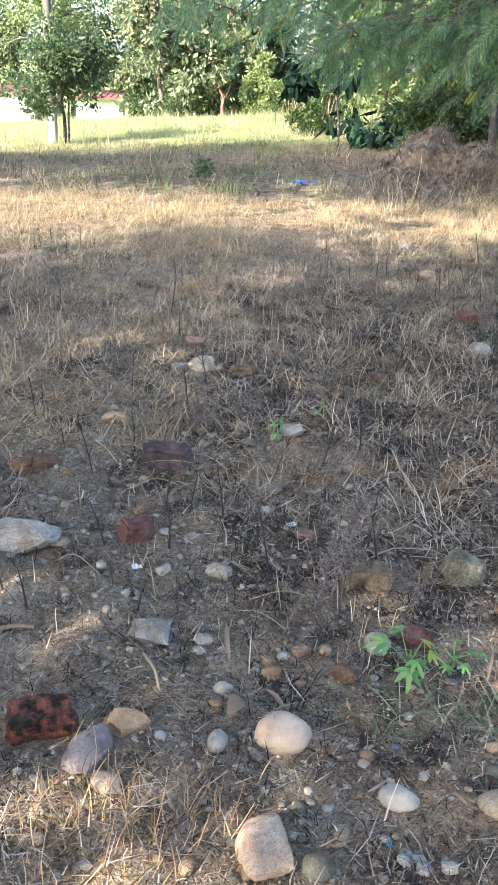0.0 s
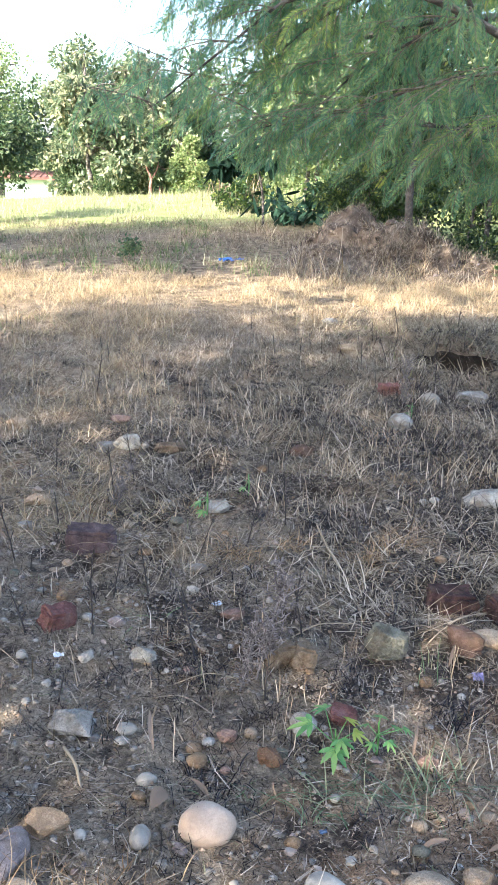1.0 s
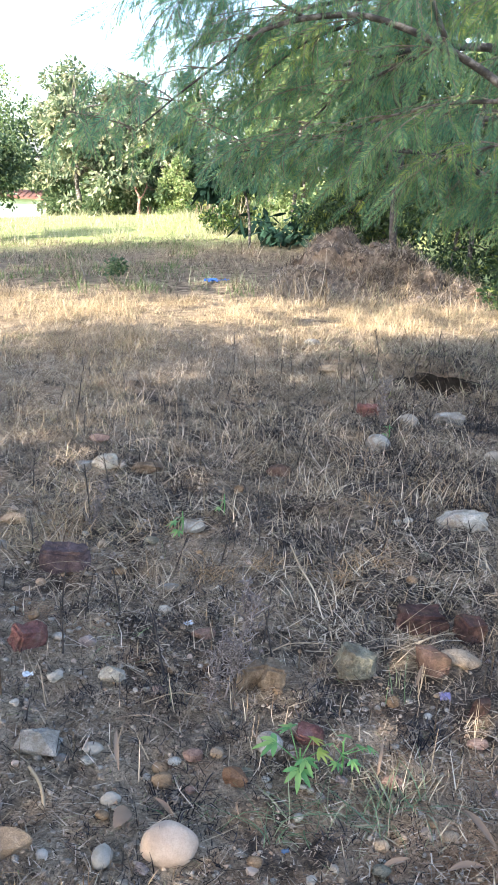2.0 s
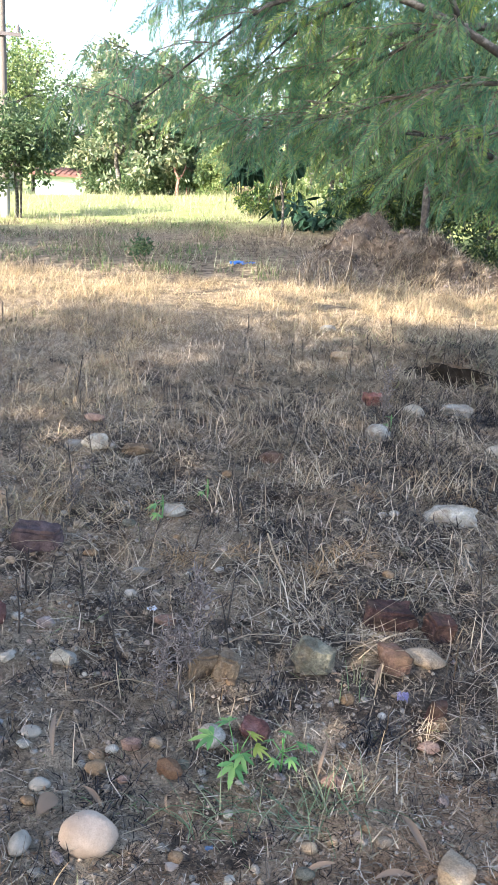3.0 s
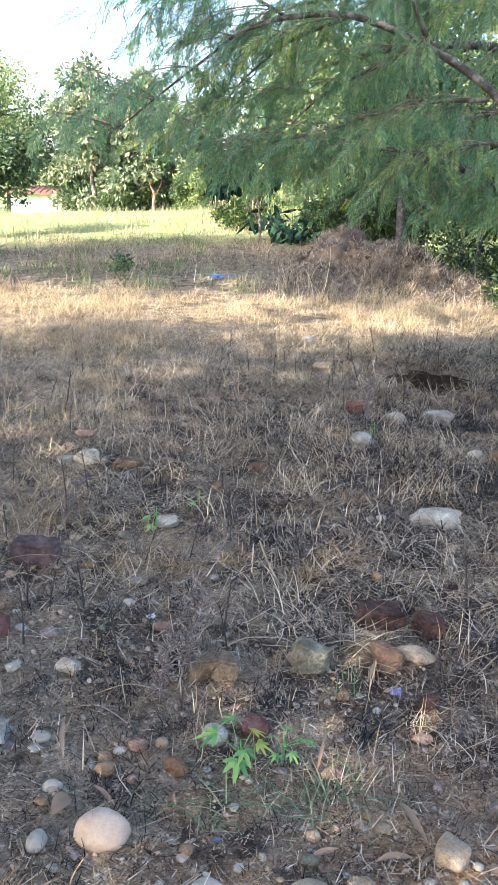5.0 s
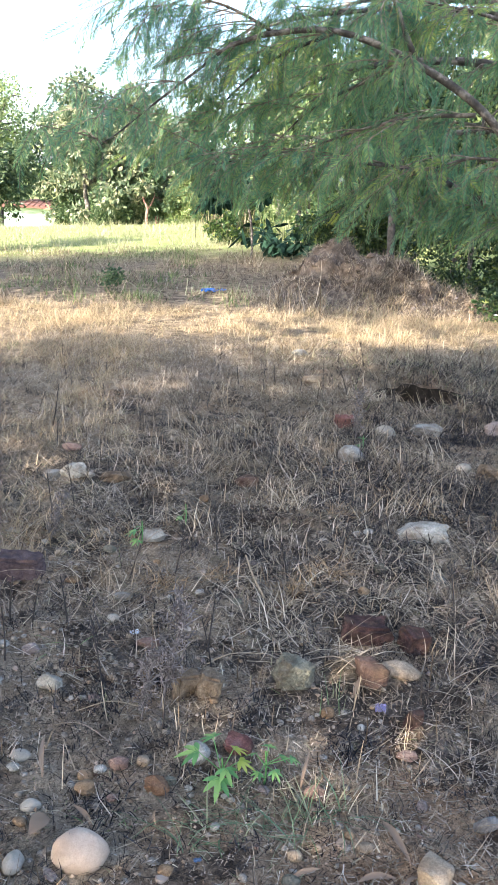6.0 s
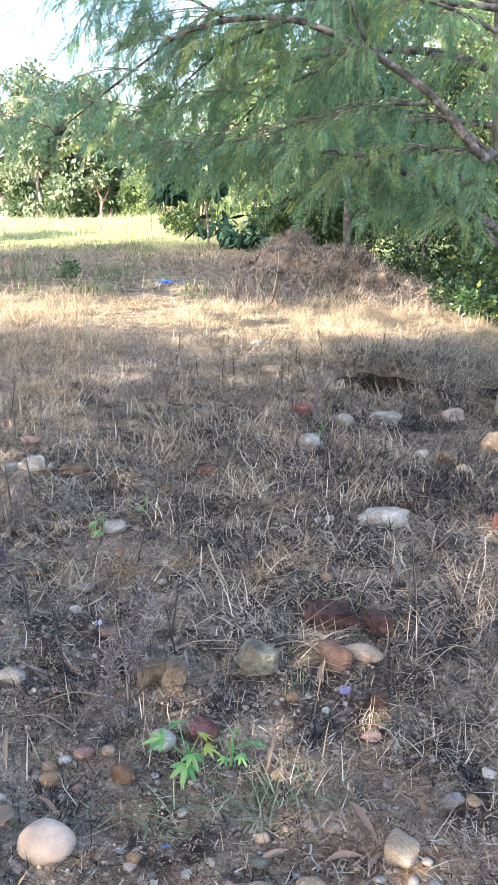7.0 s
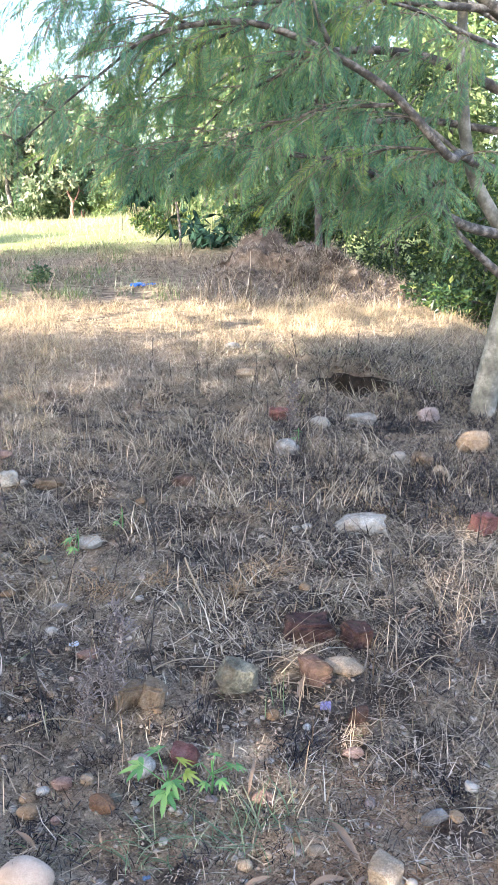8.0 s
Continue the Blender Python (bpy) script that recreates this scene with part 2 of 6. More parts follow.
FRESH = foliage("fresh_leaf", [(0.0, (0.085, 0.21, 0.065)), (0.6, (0.15, 0.33, 0.10)), (1.0, (0.25, 0.40, 0.11))], 0.35, 0.45)
YELLOWLEAF = foliage("yellow_leaf", [(0.0, (0.30, 0.38, 0.05)), (1.0, (0.42, 0.44, 0.08))], 0.35, 0.45)
FEATHER = foliage("feather_leaf", [(0.0, (0.085, 0.20, 0.115)), (0.5, (0.155, 0.31, 0.155)), (1.0, (0.32, 0.44, 0.155))], 0.55, 0.42, patch=4.5, sprays=True)
TWIG = bark("twig_bark", (0.10, 0.075, 0.055), (0.20, 0.155, 0.115), (0.34, 0.29, 0.22), 20)
POD = foliage("seed_pod", [(0.0, (0.20, 0.19, 0.07)), (1.0, (0.42, 0.38, 0.17))], 0.3, 0.6)
# broad and green leaf tones lifted, painting the haze over far trees
TEAKLEAF = foliage("broad_leaf", [(0.0, (0.07, 0.11, 0.058)), (0.45, (0.15, 0.195, 0.10)), (0.8, (0.29, 0.32, 0.18)), (1.0, (0.42, 0.385, 0.24))], 0.4, 0.45)
GREENLEAF = foliage("green_leaf", [(0.0, (0.035, 0.073, 0.032)), (0.5, (0.085, 0.14, 0.06)), (1.0, (0.19, 0.235, 0.105))], 0.42, 0.45)
LIMELEAF = foliage("lime_leaf", [(0.0, (0.09, 0.15, 0.05)), (0.5, (0.19, 0.26, 0.09)), (1.0, (0.34, 0.38, 0.16))], 0.45, 0.5)
# green darkened for the belt's shade, its yellow end painting sun dapples
BELTLEAF = foliage("belt_leaf", [(0.0, (0.018, 0.044, 0.015)), (0.5, (0.045, 0.09, 0.026)), (0.88, (0.11, 0.165, 0.042)), (1.0, (0.30, 0.32, 0.07))], 0.4, 0.4)
# leaf darkened so that its colour carries the shade behind the mound
SHADELEAF = foliage("shade_leaf", [(0.0, (0.015, 0.038, 0.024)), (1.0, (0.034, 0.072, 0.044))], 0.12, 0.6)
BURNTSTEM = foliage("burnt_stem", [(0.0, (0.025, 0.023, 0.023)), (1.0, (0.075, 0.065, 0.06))], 0.0, 0.9)
GREYWEED = foliage("grey_weed", [(0.0, (0.12, 0.10, 0.092)), (0.6, (0.23, 0.20, 0.185)), (1.0, (0.36, 0.32, 0.295))], 0.1, 0.9)
HEAPWEED = foliage("heap_weed", [(0.0, (0.05, 0.041, 0.032)), (0.4, (0.20, 0.16, 0.12)), (0.8, (0.40, 0.335, 0.255)), (1.0, (0.58, 0.50, 0.39))], 0.2, 0.9)
DEADLEAF = foliage("dead_leaf", [(0.0, (0.17, 0.10, 0.065)), (0.6, (0.27, 0.19, 0.13)), (1.0, (0.38, 0.31, 0.25))], 0.1, 0.8)
PALEBARK = bark("pale_bark", (0.10, 0.098, 0.078), (0.195, 0.187, 0.15), (0.35, 0.34, 0.29), 7)
DARKBARK = bark("dark_bark", (0.04, 0.036, 0.031), (0.09, 0.08, 0.068), (0.27, 0.245, 0.21), 14)
# DARKBARK darkened further: shade put into the colour of the heap's tree
SHADEBARK = bark("shade_bark", (0.03, 0.026, 0.022), (0.06, 0.052, 0.044), (0.12, 0.105, 0.09), 14)
REDBARK = bark("red_bark", (0.10, 0.05, 0.04), (0.20, 0.10, 0.08), (0.32, 0.2, 0.15), 10)
CONCRETE = plain("concrete", (0.17, 0.145, 0.125), 0.9, 0.25, 4)
LIME = plain("limewash", (0.50, 0.50, 0.50), 0.9, 0.35, 5)
IRON = plain("iron", (0.10, 0.085, 0.085), 0.7, 0.3, 8)
WHITEWASH = plain("whitewash", (0.62, 0.62, 0.61), 0.9, 0.12, 1.2)
MINT = plain("mint_paint", (0.50, 0.66, 0.55), 0.8, 0.15, 2)
TILE_RED = plain("roof_red", (0.22, 0.10, 0.08), 0.9, 0.45, 5)
VOID = plain("dark_inside", (0.03, 0.03, 0.03), 0.9, 0.2, 2)
BLUE_PLASTIC = plain("blue_plastic", (0.03, 0.13, 0.42), 0.35, 0.25, 9)
WHITE_PLASTIC = plain("white_plastic", (0.62, 0.68, 0.74), 0.35, 0.2, 12)
PURPLE_FOIL = plain("purple_foil", (0.30, 0.26, 0.46), 0.3, 0.6, 40)
DULL_BLUE = plain("dull_blue", (0.11, 0.17, 0.27), 0.5, 0.4, 30)
TEAL_PLASTIC = plain("teal_plastic", (0.10, 0.23, 0.26), 0.4, 0.3, 20)

# ---- shape helpers ----
rng = np.random.default_rng(7)


def lattice(ix, iy, seed):
    h = (ix.astype(np.int64) * 374761393 + iy.astype(np.int64) * 668265263 + seed * 1442695041) & 0x7FFFFFFF
    h = ((h ^ (h >> 13)) * 1274126177) & 0x7FFFFFFF
    return ((h ^ (h >> 16)) & 0xFFFF) / 65535.0


def vnoise(x, y, scale=1.0, seed=0):
    x, y = np.asarray(x, float) * scale, np.asarray(y, float) * scale
    ix, iy = np.floor(x), np.floor(y)
    u, v = x - ix, y - iy
    u, v = u * u * (3 - 2 * u), v * v * (3 - 2 * v)
    a, b = lattice(ix, iy, seed), lattice(ix + 1, iy, seed)
    c, d = lattice(ix, iy + 1, seed), lattice(ix + 1, iy + 1, seed)
    return (a * (1 - u) + b * u) * (1 - v) + (c * (1 - u) + d * u) * v


def step(lo, hi, v):
    t = np.clip((np.asarray(v, float) - lo) / (hi - lo), 0, 1)
    return t * t * (3 - 2 * t)


def bell(x, y, cx, cy, rx, ry):
    return np.exp(-(((x - cx) / rx) ** 2 + ((y - cy) / ry) ** 2))


PITS = [(2.62, 6.20, 0.30, 0.33, 0.8), (3.72, 5.98, 0.26, 0.17, 0.35)]


def pit_reach(dx, dy, rx, ry):
    """Distance from a pit's middle, 1 at its ragged edge."""
    a = np.arctan2(dy / ry, dx / rx)
    return np.hypot(dx / rx, dy / ry) / (1 + 0.10 * np.sin(3 * a + 1) + 0.07 * np.sin(5 * a) + 0.05 * np.sin(11 * a + 2))


def gz(x, y):
    """Height of the ground."""
    x, y = np.asarray(x, float), np.asarray(y, float)
    z = step(8, 24, y) * (-0.20 + 0.07 * np.clip(x, -16, 6)) - 0.05 * np.clip(y - 36, 0, 14)
    z = z - 1.3 * step(0.0, 2.2, x - (4.75 + 0.09 * (y - 9))) * step(4.5, 6.5, y) * (1 - step(24, 30, y))
    near = 1 - step(14, 30, y)
    z = z + near * (0.05 * (vnoise(x, y, 1.3, 1) - 0.5) + 0.03 * (vnoise(x, y, 4.1, 2) - 0.5))
    z = z + (1 - step(7, 11, y)) * (0.026 * (vnoise(x, y, 11, 3) - 0.5) + 0.020 * (vnoise(x, y, 27, 4) - 0.5) + 0.010 * (vnoise(x, y, 47, 5) - 0.5))
    for cx, cy, rx, ry, deep in PITS:
        z = z - deep * (1 - step(1.0, 1.12, pit_reach(x - cx, y - cy, rx, ry)))
    z = z + 0.10 * bell(x, y, 2.8, 6.95, 0.8, 0.32) + 0.05 * bell(x, y, 2.5, 5.9, 0.9, 0.25)
    return z


def heap(x, y):
    """Height of the spoil heap over the ground."""
    h = 0.56 * bell(x, y, 3.32, 14.2, 0.55, 1.3) + 0.45 * bell(x, y, 3.95, 13.3, 0.55, 1.3) + 0.30 * bell(x, y, 4.6, 12.2, 0.6, 1.2) + 0.18 * bell(x, y, 2.7, 12.9, 0.5, 1.2)
    return h * (0.7 + 0.6 * vnoise(x, y, 1.7, 9)) + step(0.05, 0.3, h) * (0.22 * (vnoise(x, y, 2.6, 8) - 0.5) + 0.22 * (vnoise(x, y, 6, 7) - 0.5) + 0.10 * (vnoise(x, y, 12, 6) - 0.5)) - 0.05


def top(x, y):
    return np.maximum(gz(x, y), gz(x, y) + heap(x, y))


def mesh_of(name, verts, quads, material, smooth=False):
    """A mesh from arrays of corners and of four- or three-cornered faces."""
    verts, quads = np.asarray(verts, np.float32), np.asarray(quads, np.int32)
    me = bpy.data.meshes.new(name)
    n, k = quads.shape
    me.vertices.add(len(verts))
    me.vertices.foreach_set("co", verts.ravel())
    me.loops.add(n * k)
    me.loops.foreach_set("vertex_index", quads.ravel())
    me.polygons.add(n)
    me.polygons.foreach_set("loop_start", np.arange(0, n * k, k, dtype=np.int32))
    me.update(calc_edges=True)
    me.polygons.foreach_set("use_smooth", np.full(n, smooth))
    me.materials.append(material)
    return me


def part(name, me, parent=None, label=""):
    ob = new(name, me)
    if parent is not None:
        ob.parent = parent
    if label:
        ob["label"] = label
    return ob


def root(name, x, y, z, rz=0.0):
    ob = new(name)
    ob.empty_display_size = 0.1
    ob.matrix_world = pose(x, y, z, 0, 0, rz)
    return ob


def ribbons(base, az, lean, length, width, bend, seg=3, taper=0.25, curl=None):
    """Blades of grass: strips that start at base, go off at azimuth az and lean from upright, and bend over."""
    n = len(base)
    side = np.stack([-np.sin(az), np.cos(az), np.zeros(n)], 1)
    out = np.stack([np.cos(az), np.sin(az), np.zeros(n)], 1)
    p, rows = base.copy(), []
    for k in range(seg + 1):
        if curl is not None:
            turn = az + curl * k / seg
            side = np.stack([-np.sin(turn), np.cos(turn), np.zeros(n)], 1)
            out = np.stack([np.cos(turn), np.sin(turn), np.zeros(n)], 1)
        w = width * (1 - (1 - taper) * k / seg)
        rows += [p - side * w[:, None] / 2, p + side * w[:, None] / 2]
        a = lean + bend * (k + 0.5) / seg
        p = p + (out * np.sin(a)[:, None] + np.array([0, 0, 1.0]) * np.cos(a)[:, None]) * (length / seg)[:, None]
    verts = np.stack(rows, 1).reshape(-1, 3)
    off = np.arange(n)[:, None, None] * (2 * seg + 2)
    q = np.array([[2 * k, 2 * k + 1, 2 * k + 3, 2 * k + 2] for k in range(seg)])
    return verts, (off + q[None]).reshape(-1, 4)


def joined(pieces):
    vs, fs, at = [], [], 0
    for v, f in pieces:
        vs.append(v)
        fs.append(f + at)
        at += len(v)
    return np.concatenate(vs), np.concatenate(fs)


def tube(points, radii, sides=8, wobble=0.0):
    """A tapered stem along points."""
    pts = np.array(points, float)
    t = np.gradient(pts, axis=0)
    t /= np.linalg.norm(t, axis=1)[:, None] + 1e-9
    ref = np.array([0.31, 0.87, 0.38])
    u = np.cross(t, ref)
    u /= np.linalg.norm(u, axis=1)[:, None] + 1e-9
    v = np.cross(t, u)
    ang = np.arange(sides) * 2 * np.pi / sides
    r = np.array(radii, float)[:, None] * (1 + wobble * (rng.random((len(pts), sides)) - 0.5))
    ring = pts[:, None] + r[..., None] * (np.cos(ang)[None, :, None] * u[:, None] + np.sin(ang)[None, :, None] * v[:, None])
    verts = ring.reshape(-1, 3)
    i, j = np.meshgrid(np.arange(len(pts) - 1), np.arange(sides), indexing="ij")
    a, b = i * sides + j, i * sides + (j + 1) % sides
    return verts, np.stack([a, b, b + sides, a + sides], -1).reshape(-1, 4)


def smooth_line(points, n=4):
    """More points along a bent line (Catmull-Rom)."""
    p = [np.array(q, float) for q in points]
    p = [2 * p[0] - p[1]] + p + [2 * p[-1] - p[-2]]
    out = []
    for k in range(1, len(p) - 2):
        for s in range(n):
            t = s / n
            out.append(0.5 * (2 * p[k] + (p[k + 1] - p[k - 1]) * t + (2 * p[k - 1] - 5 * p[k] + 4 * p[k + 1] - p[k + 2]) * t * t + (3 * p[k] - p[k - 1] - 3 * p[k + 1] + p[k + 2]) * t ** 3))
    out.append(p[-2])
    return np.array(out)


def limb(points, r0, r1, sides=8, n=4, wobble=0.12):
    line = smooth_line(points, n)
    return tube(line, np.linspace(r0, r1, len(line)), sides, wobble)


def leaf_cloud(centres, radii, count, size, droop=0.3, shell=0.35, aspect=0.5, flat=0.75, oval=False):
    """Leaves scattered through clumps: each a folded lozenge, or an oval blade bent along its rib."""
    k = rng.integers(0, len(centres), count)
    d = rng.normal(size=(count, 3))
    d /= np.linalg.norm(d, axis=1)[:, None]
    r = (shell + (1 - shell) * rng.random(count)) ** 0.6
    p = centres[k] + d * (radii[k] * r)[:, None] * np.array([1, 1, flat])
    ax = d + rng.normal(size=(count, 3)) * 0.8
    ax[:, 2] -= droop
    ax /= np.linalg.norm(ax, axis=1)[:, None]
    sd = np.cross(ax, np.array([0, 0, 1.0]) + rng.normal(size=(count, 3)) * (0.35 if oval else 3.0))
    sd /= np.linalg.norm(sd, axis=1)[:, None] + 1e-9
    nm = np.cross(ax, sd)
    s = size * (0.55 + 0.9 * rng.random(count))
    L, W = (ax * s[:, None]), (sd * (s * aspect / 2)[:, None])
    up = nm * (s * 0.08)[:, None]
    if not oval:
        v = np.stack([p, p + L * 0.45 + W + up, p + L - up * 1.5, p + L * 0.45 - W + up], 1).reshape(-1, 3)
        return v, np.arange(count * 4).reshape(-1, 4)
    bow = -np.abs(nm) * 0 + np.array([0, 0, -1.0]) * (s * 0.22)[:, None]
    rows = []
    for t, half in ((0.0, 0.12), (0.28, 0.85), (0.6, 1.0), (0.86, 0.6), (1.0, 0.04)):
        c = p + L * t + bow * t * t
        rows += [c + W * half + up * half, c, c - W * half + up * half]
    v = np.stack(rows, 1).reshape(-1, 3)
    q = np.array([[3 * a + e, 3 * a + e + 1, 3 * a + e + 4, 3 * a + e + 3] for a in range(4) for e in (0, 1)])
    return v, (np.arange(count)[:, None, None] * 15 + q[None]).reshape(-1, 4)


# ---- ground ----
def axis_lines(parts_):
    return np.unique(np.concatenate([np.arange(a, b, s) for a, b, s in parts_]).round(4))


gx = axis_lines([(-900, -60, 60), (-60, -12, 3), (-12, -3, 0.3), (-3, -1.2, 0.06), (-1.2, 3.1, 0.032), (3.1, 7, 0.085), (7, 14, 0.35), (14, 60, 3), (60, 901, 60)])
gy = axis_lines([(-400, -40, 40), (-40, -4, 2), (-4, 0.6, 0.25), (0.6, 4.0, 0.030), (4.0, 9, 0.06), (9, 14, 0.08), (14, 40, 0.4), (40, 80, 4), (80, 1500, 60)])
GX, GY = np.meshgrid(gx, gy)
NX = len(gx)
ii, jj = np.meshgrid(np.arange(len(gy) - 1), np.arange(NX - 1), indexing="ij")
cells = np.stack([ii * NX + jj, ii * NX + jj + 1, (ii + 1) * NX + jj + 1, (ii + 1) * NX + jj], -1).reshape(-1, 4)
ground = new("ground", mesh_of("ground", np.stack([GX, GY, gz(GX, GY)], -1).reshape(-1, 3), cells, SOIL, True))
tagged(ground, "burnt stony brown soil with ash patches, dry grass beyond", "ground", kind="structure")

hx, hy = np.arange(0.6, 7.4, 0.06), np.arange(8.6, 21.5, 0.08)
HX, HY = np.meshgrid(hx, hy)
ii, jj = np.meshgrid(np.arange(len(hy) - 1), np.arange(len(hx) - 1), indexing="ij")
cells = np.stack([ii * len(hx) + jj, ii * len(hx) + jj + 1, (ii + 1) * len(hx) + jj + 1, (ii + 1) * len(hx) + jj], -1).reshape(-1, 4)
HZ = gz(HX, HY) + heap(HX, HY)
mound = new("earth_mound", mesh_of("earth_mound", np.stack([HX, HY, HZ], -1).reshape(-1, 3), cells, SPOIL, True))
tagged(mound, "low spoil heap of dry earth grown over with weeds", "mound")


# lining of the pits, near-black: the shade inside them put into its colour
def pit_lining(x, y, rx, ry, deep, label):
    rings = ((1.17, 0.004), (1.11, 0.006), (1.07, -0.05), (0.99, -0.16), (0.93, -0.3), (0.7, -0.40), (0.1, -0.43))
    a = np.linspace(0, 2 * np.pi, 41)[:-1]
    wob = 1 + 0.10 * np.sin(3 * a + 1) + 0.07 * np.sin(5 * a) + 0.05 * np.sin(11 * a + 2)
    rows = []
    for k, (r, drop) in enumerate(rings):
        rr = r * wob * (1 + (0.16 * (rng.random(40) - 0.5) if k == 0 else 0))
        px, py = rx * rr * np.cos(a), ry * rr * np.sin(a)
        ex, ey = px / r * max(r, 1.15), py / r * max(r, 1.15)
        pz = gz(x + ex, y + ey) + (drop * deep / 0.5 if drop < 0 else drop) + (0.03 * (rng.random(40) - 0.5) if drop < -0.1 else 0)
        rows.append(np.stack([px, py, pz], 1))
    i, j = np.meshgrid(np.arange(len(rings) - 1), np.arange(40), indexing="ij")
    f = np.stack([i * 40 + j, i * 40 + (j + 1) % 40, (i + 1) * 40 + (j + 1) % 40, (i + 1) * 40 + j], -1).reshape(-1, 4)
    ob = new("pit", mesh_of("pit", np.concatenate(rows), f, PIT_SHADE, True))
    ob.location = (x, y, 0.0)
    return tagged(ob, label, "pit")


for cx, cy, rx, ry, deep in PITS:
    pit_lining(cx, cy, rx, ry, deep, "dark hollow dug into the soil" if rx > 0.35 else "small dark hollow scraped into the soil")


# ---- house and wall far off ----
def box(x0, x1, y0, y1, z0, z1):
    v = np.array([[x, y, z] for z in (z0, z1) for y in (y0, y1) for x in (x0, x1)], float)
    f = np.array([[0, 2, 3, 1], [4, 5, 7, 6], [0, 1, 5, 4], [2, 6, 7, 3], [0, 4, 6, 2], [1, 3, 7, 5]])
    return v, f


def house(x, y, z, width, depth, high, paint, rz, label, opening=None):
    h = root("house", x, y, z, rz)
    part("wall", mesh_of("wall", *box(-width / 2, width / 2, 0, depth, -0.6, high), paint), h)
    part("plinth", mesh_of("plinth", *box(-width / 2 - 0.04, width / 2 + 0.04, -0.05, depth, -0.6, 0.35), WHITEWASH), h)
    v, f = box(-width / 2 - 0.35, width / 2 + 0.35, -0.4, depth + 0.4, high + 0.004, high + 0.12)
    v[6:, 2] += 0.22
    roof = part("roof", mesh_of("roof", v, f, TILE_RED), h, "faded red tile roof")
    ridges = [box(k - 0.05, k + 0.05, -0.43, depth + 0.4, 0, 0.05) for k in np.arange(-width / 2, width / 2 + 0.1, 0.3)]
    for a, _ in ridges:
        a[:, 2] += high + 0.22 + np.where(a[:, 1] > 0, 0.20, 0.0) - 0.12
    part("roof_tile", mesh_of("roof_tile", *joined(ridges), TILE_RED), roof)
    if opening:
        wx, ww, wz, wh = opening
        win = part("window", mesh_of("window", *box(wx, wx + ww, -0.03, 0.02, wz, wz + wh), VOID), h, "dark window opening")
        part("frame", mesh_of("frame", *joined([box(wx - 0.08, wx, -0.06, 0.0, wz - 0.08, wz + wh + 0.08), box(wx + ww, wx + ww + 0.08, -0.06, 0.0, wz - 0.08, wz + wh + 0.08), box(wx, wx + ww, -0.06, 0, wz + wh, wz + wh + 0.08), box(wx, wx + ww, -0.06, 0, wz - 0.08, wz)]), WHITEWASH), win)
    return tagged(h, label, "house")


house(-13.2, 46, -1.9, 6.6, 4, 1.75, WHITEWASH, -4, "whitewashed low house with a red tile roof behind meadow grass", (0.75, 0.5, 1.45, 0.32))
house(-6.9, 47, -2.0, 2.4, 4, 1.75, MINT, 3, "small mint and white outhouse with a red tile roof")


# ---- pole ----
def utility_pole(x, y):
    z = float(gz(x, y))
    p = root("utility_pole", x, y, z)
    hgt = 8.2
    part("shaft", mesh_of("shaft", *tube([(0, 0, -0.1), (0, 0, 0.4), (0, 0, hgt * 0.5), (0, 0, hgt)], [0.125, 0.122, 0.10, 0.08], 14), CONCRETE, True), p)
    part("limewash", mesh_of("limewash", *tube([(0, 0, 0.0), (0, 0, 0.5), (0, 0, 1.0)], [0.128, 0.126, 0.124], 14), LIME, True), p, "whitewashed foot of the pole")
    arm = part("crossarm", mesh_of("crossarm", *box(-0.55, 0.5, -0.14, -0.09, hgt * 0.555, hgt * 0.555 + 0.09), IRON), p, "rusty iron crossarm")
    for k in (-0.48, 0.44):
        part("insulator", mesh_of("insulator", *tube([(k, -0.12, hgt * 0.567), (k, -0.12, hgt * 0.58), (k, -0.12, hgt * 0.59)], [0.03, 0.045, 0.02], 8), IRON, True), arm)
    return tagged(p, "pale concrete utility pole with a crossarm beside a small tree", "utility pole")


utility_pole(-4.74, 24.0)


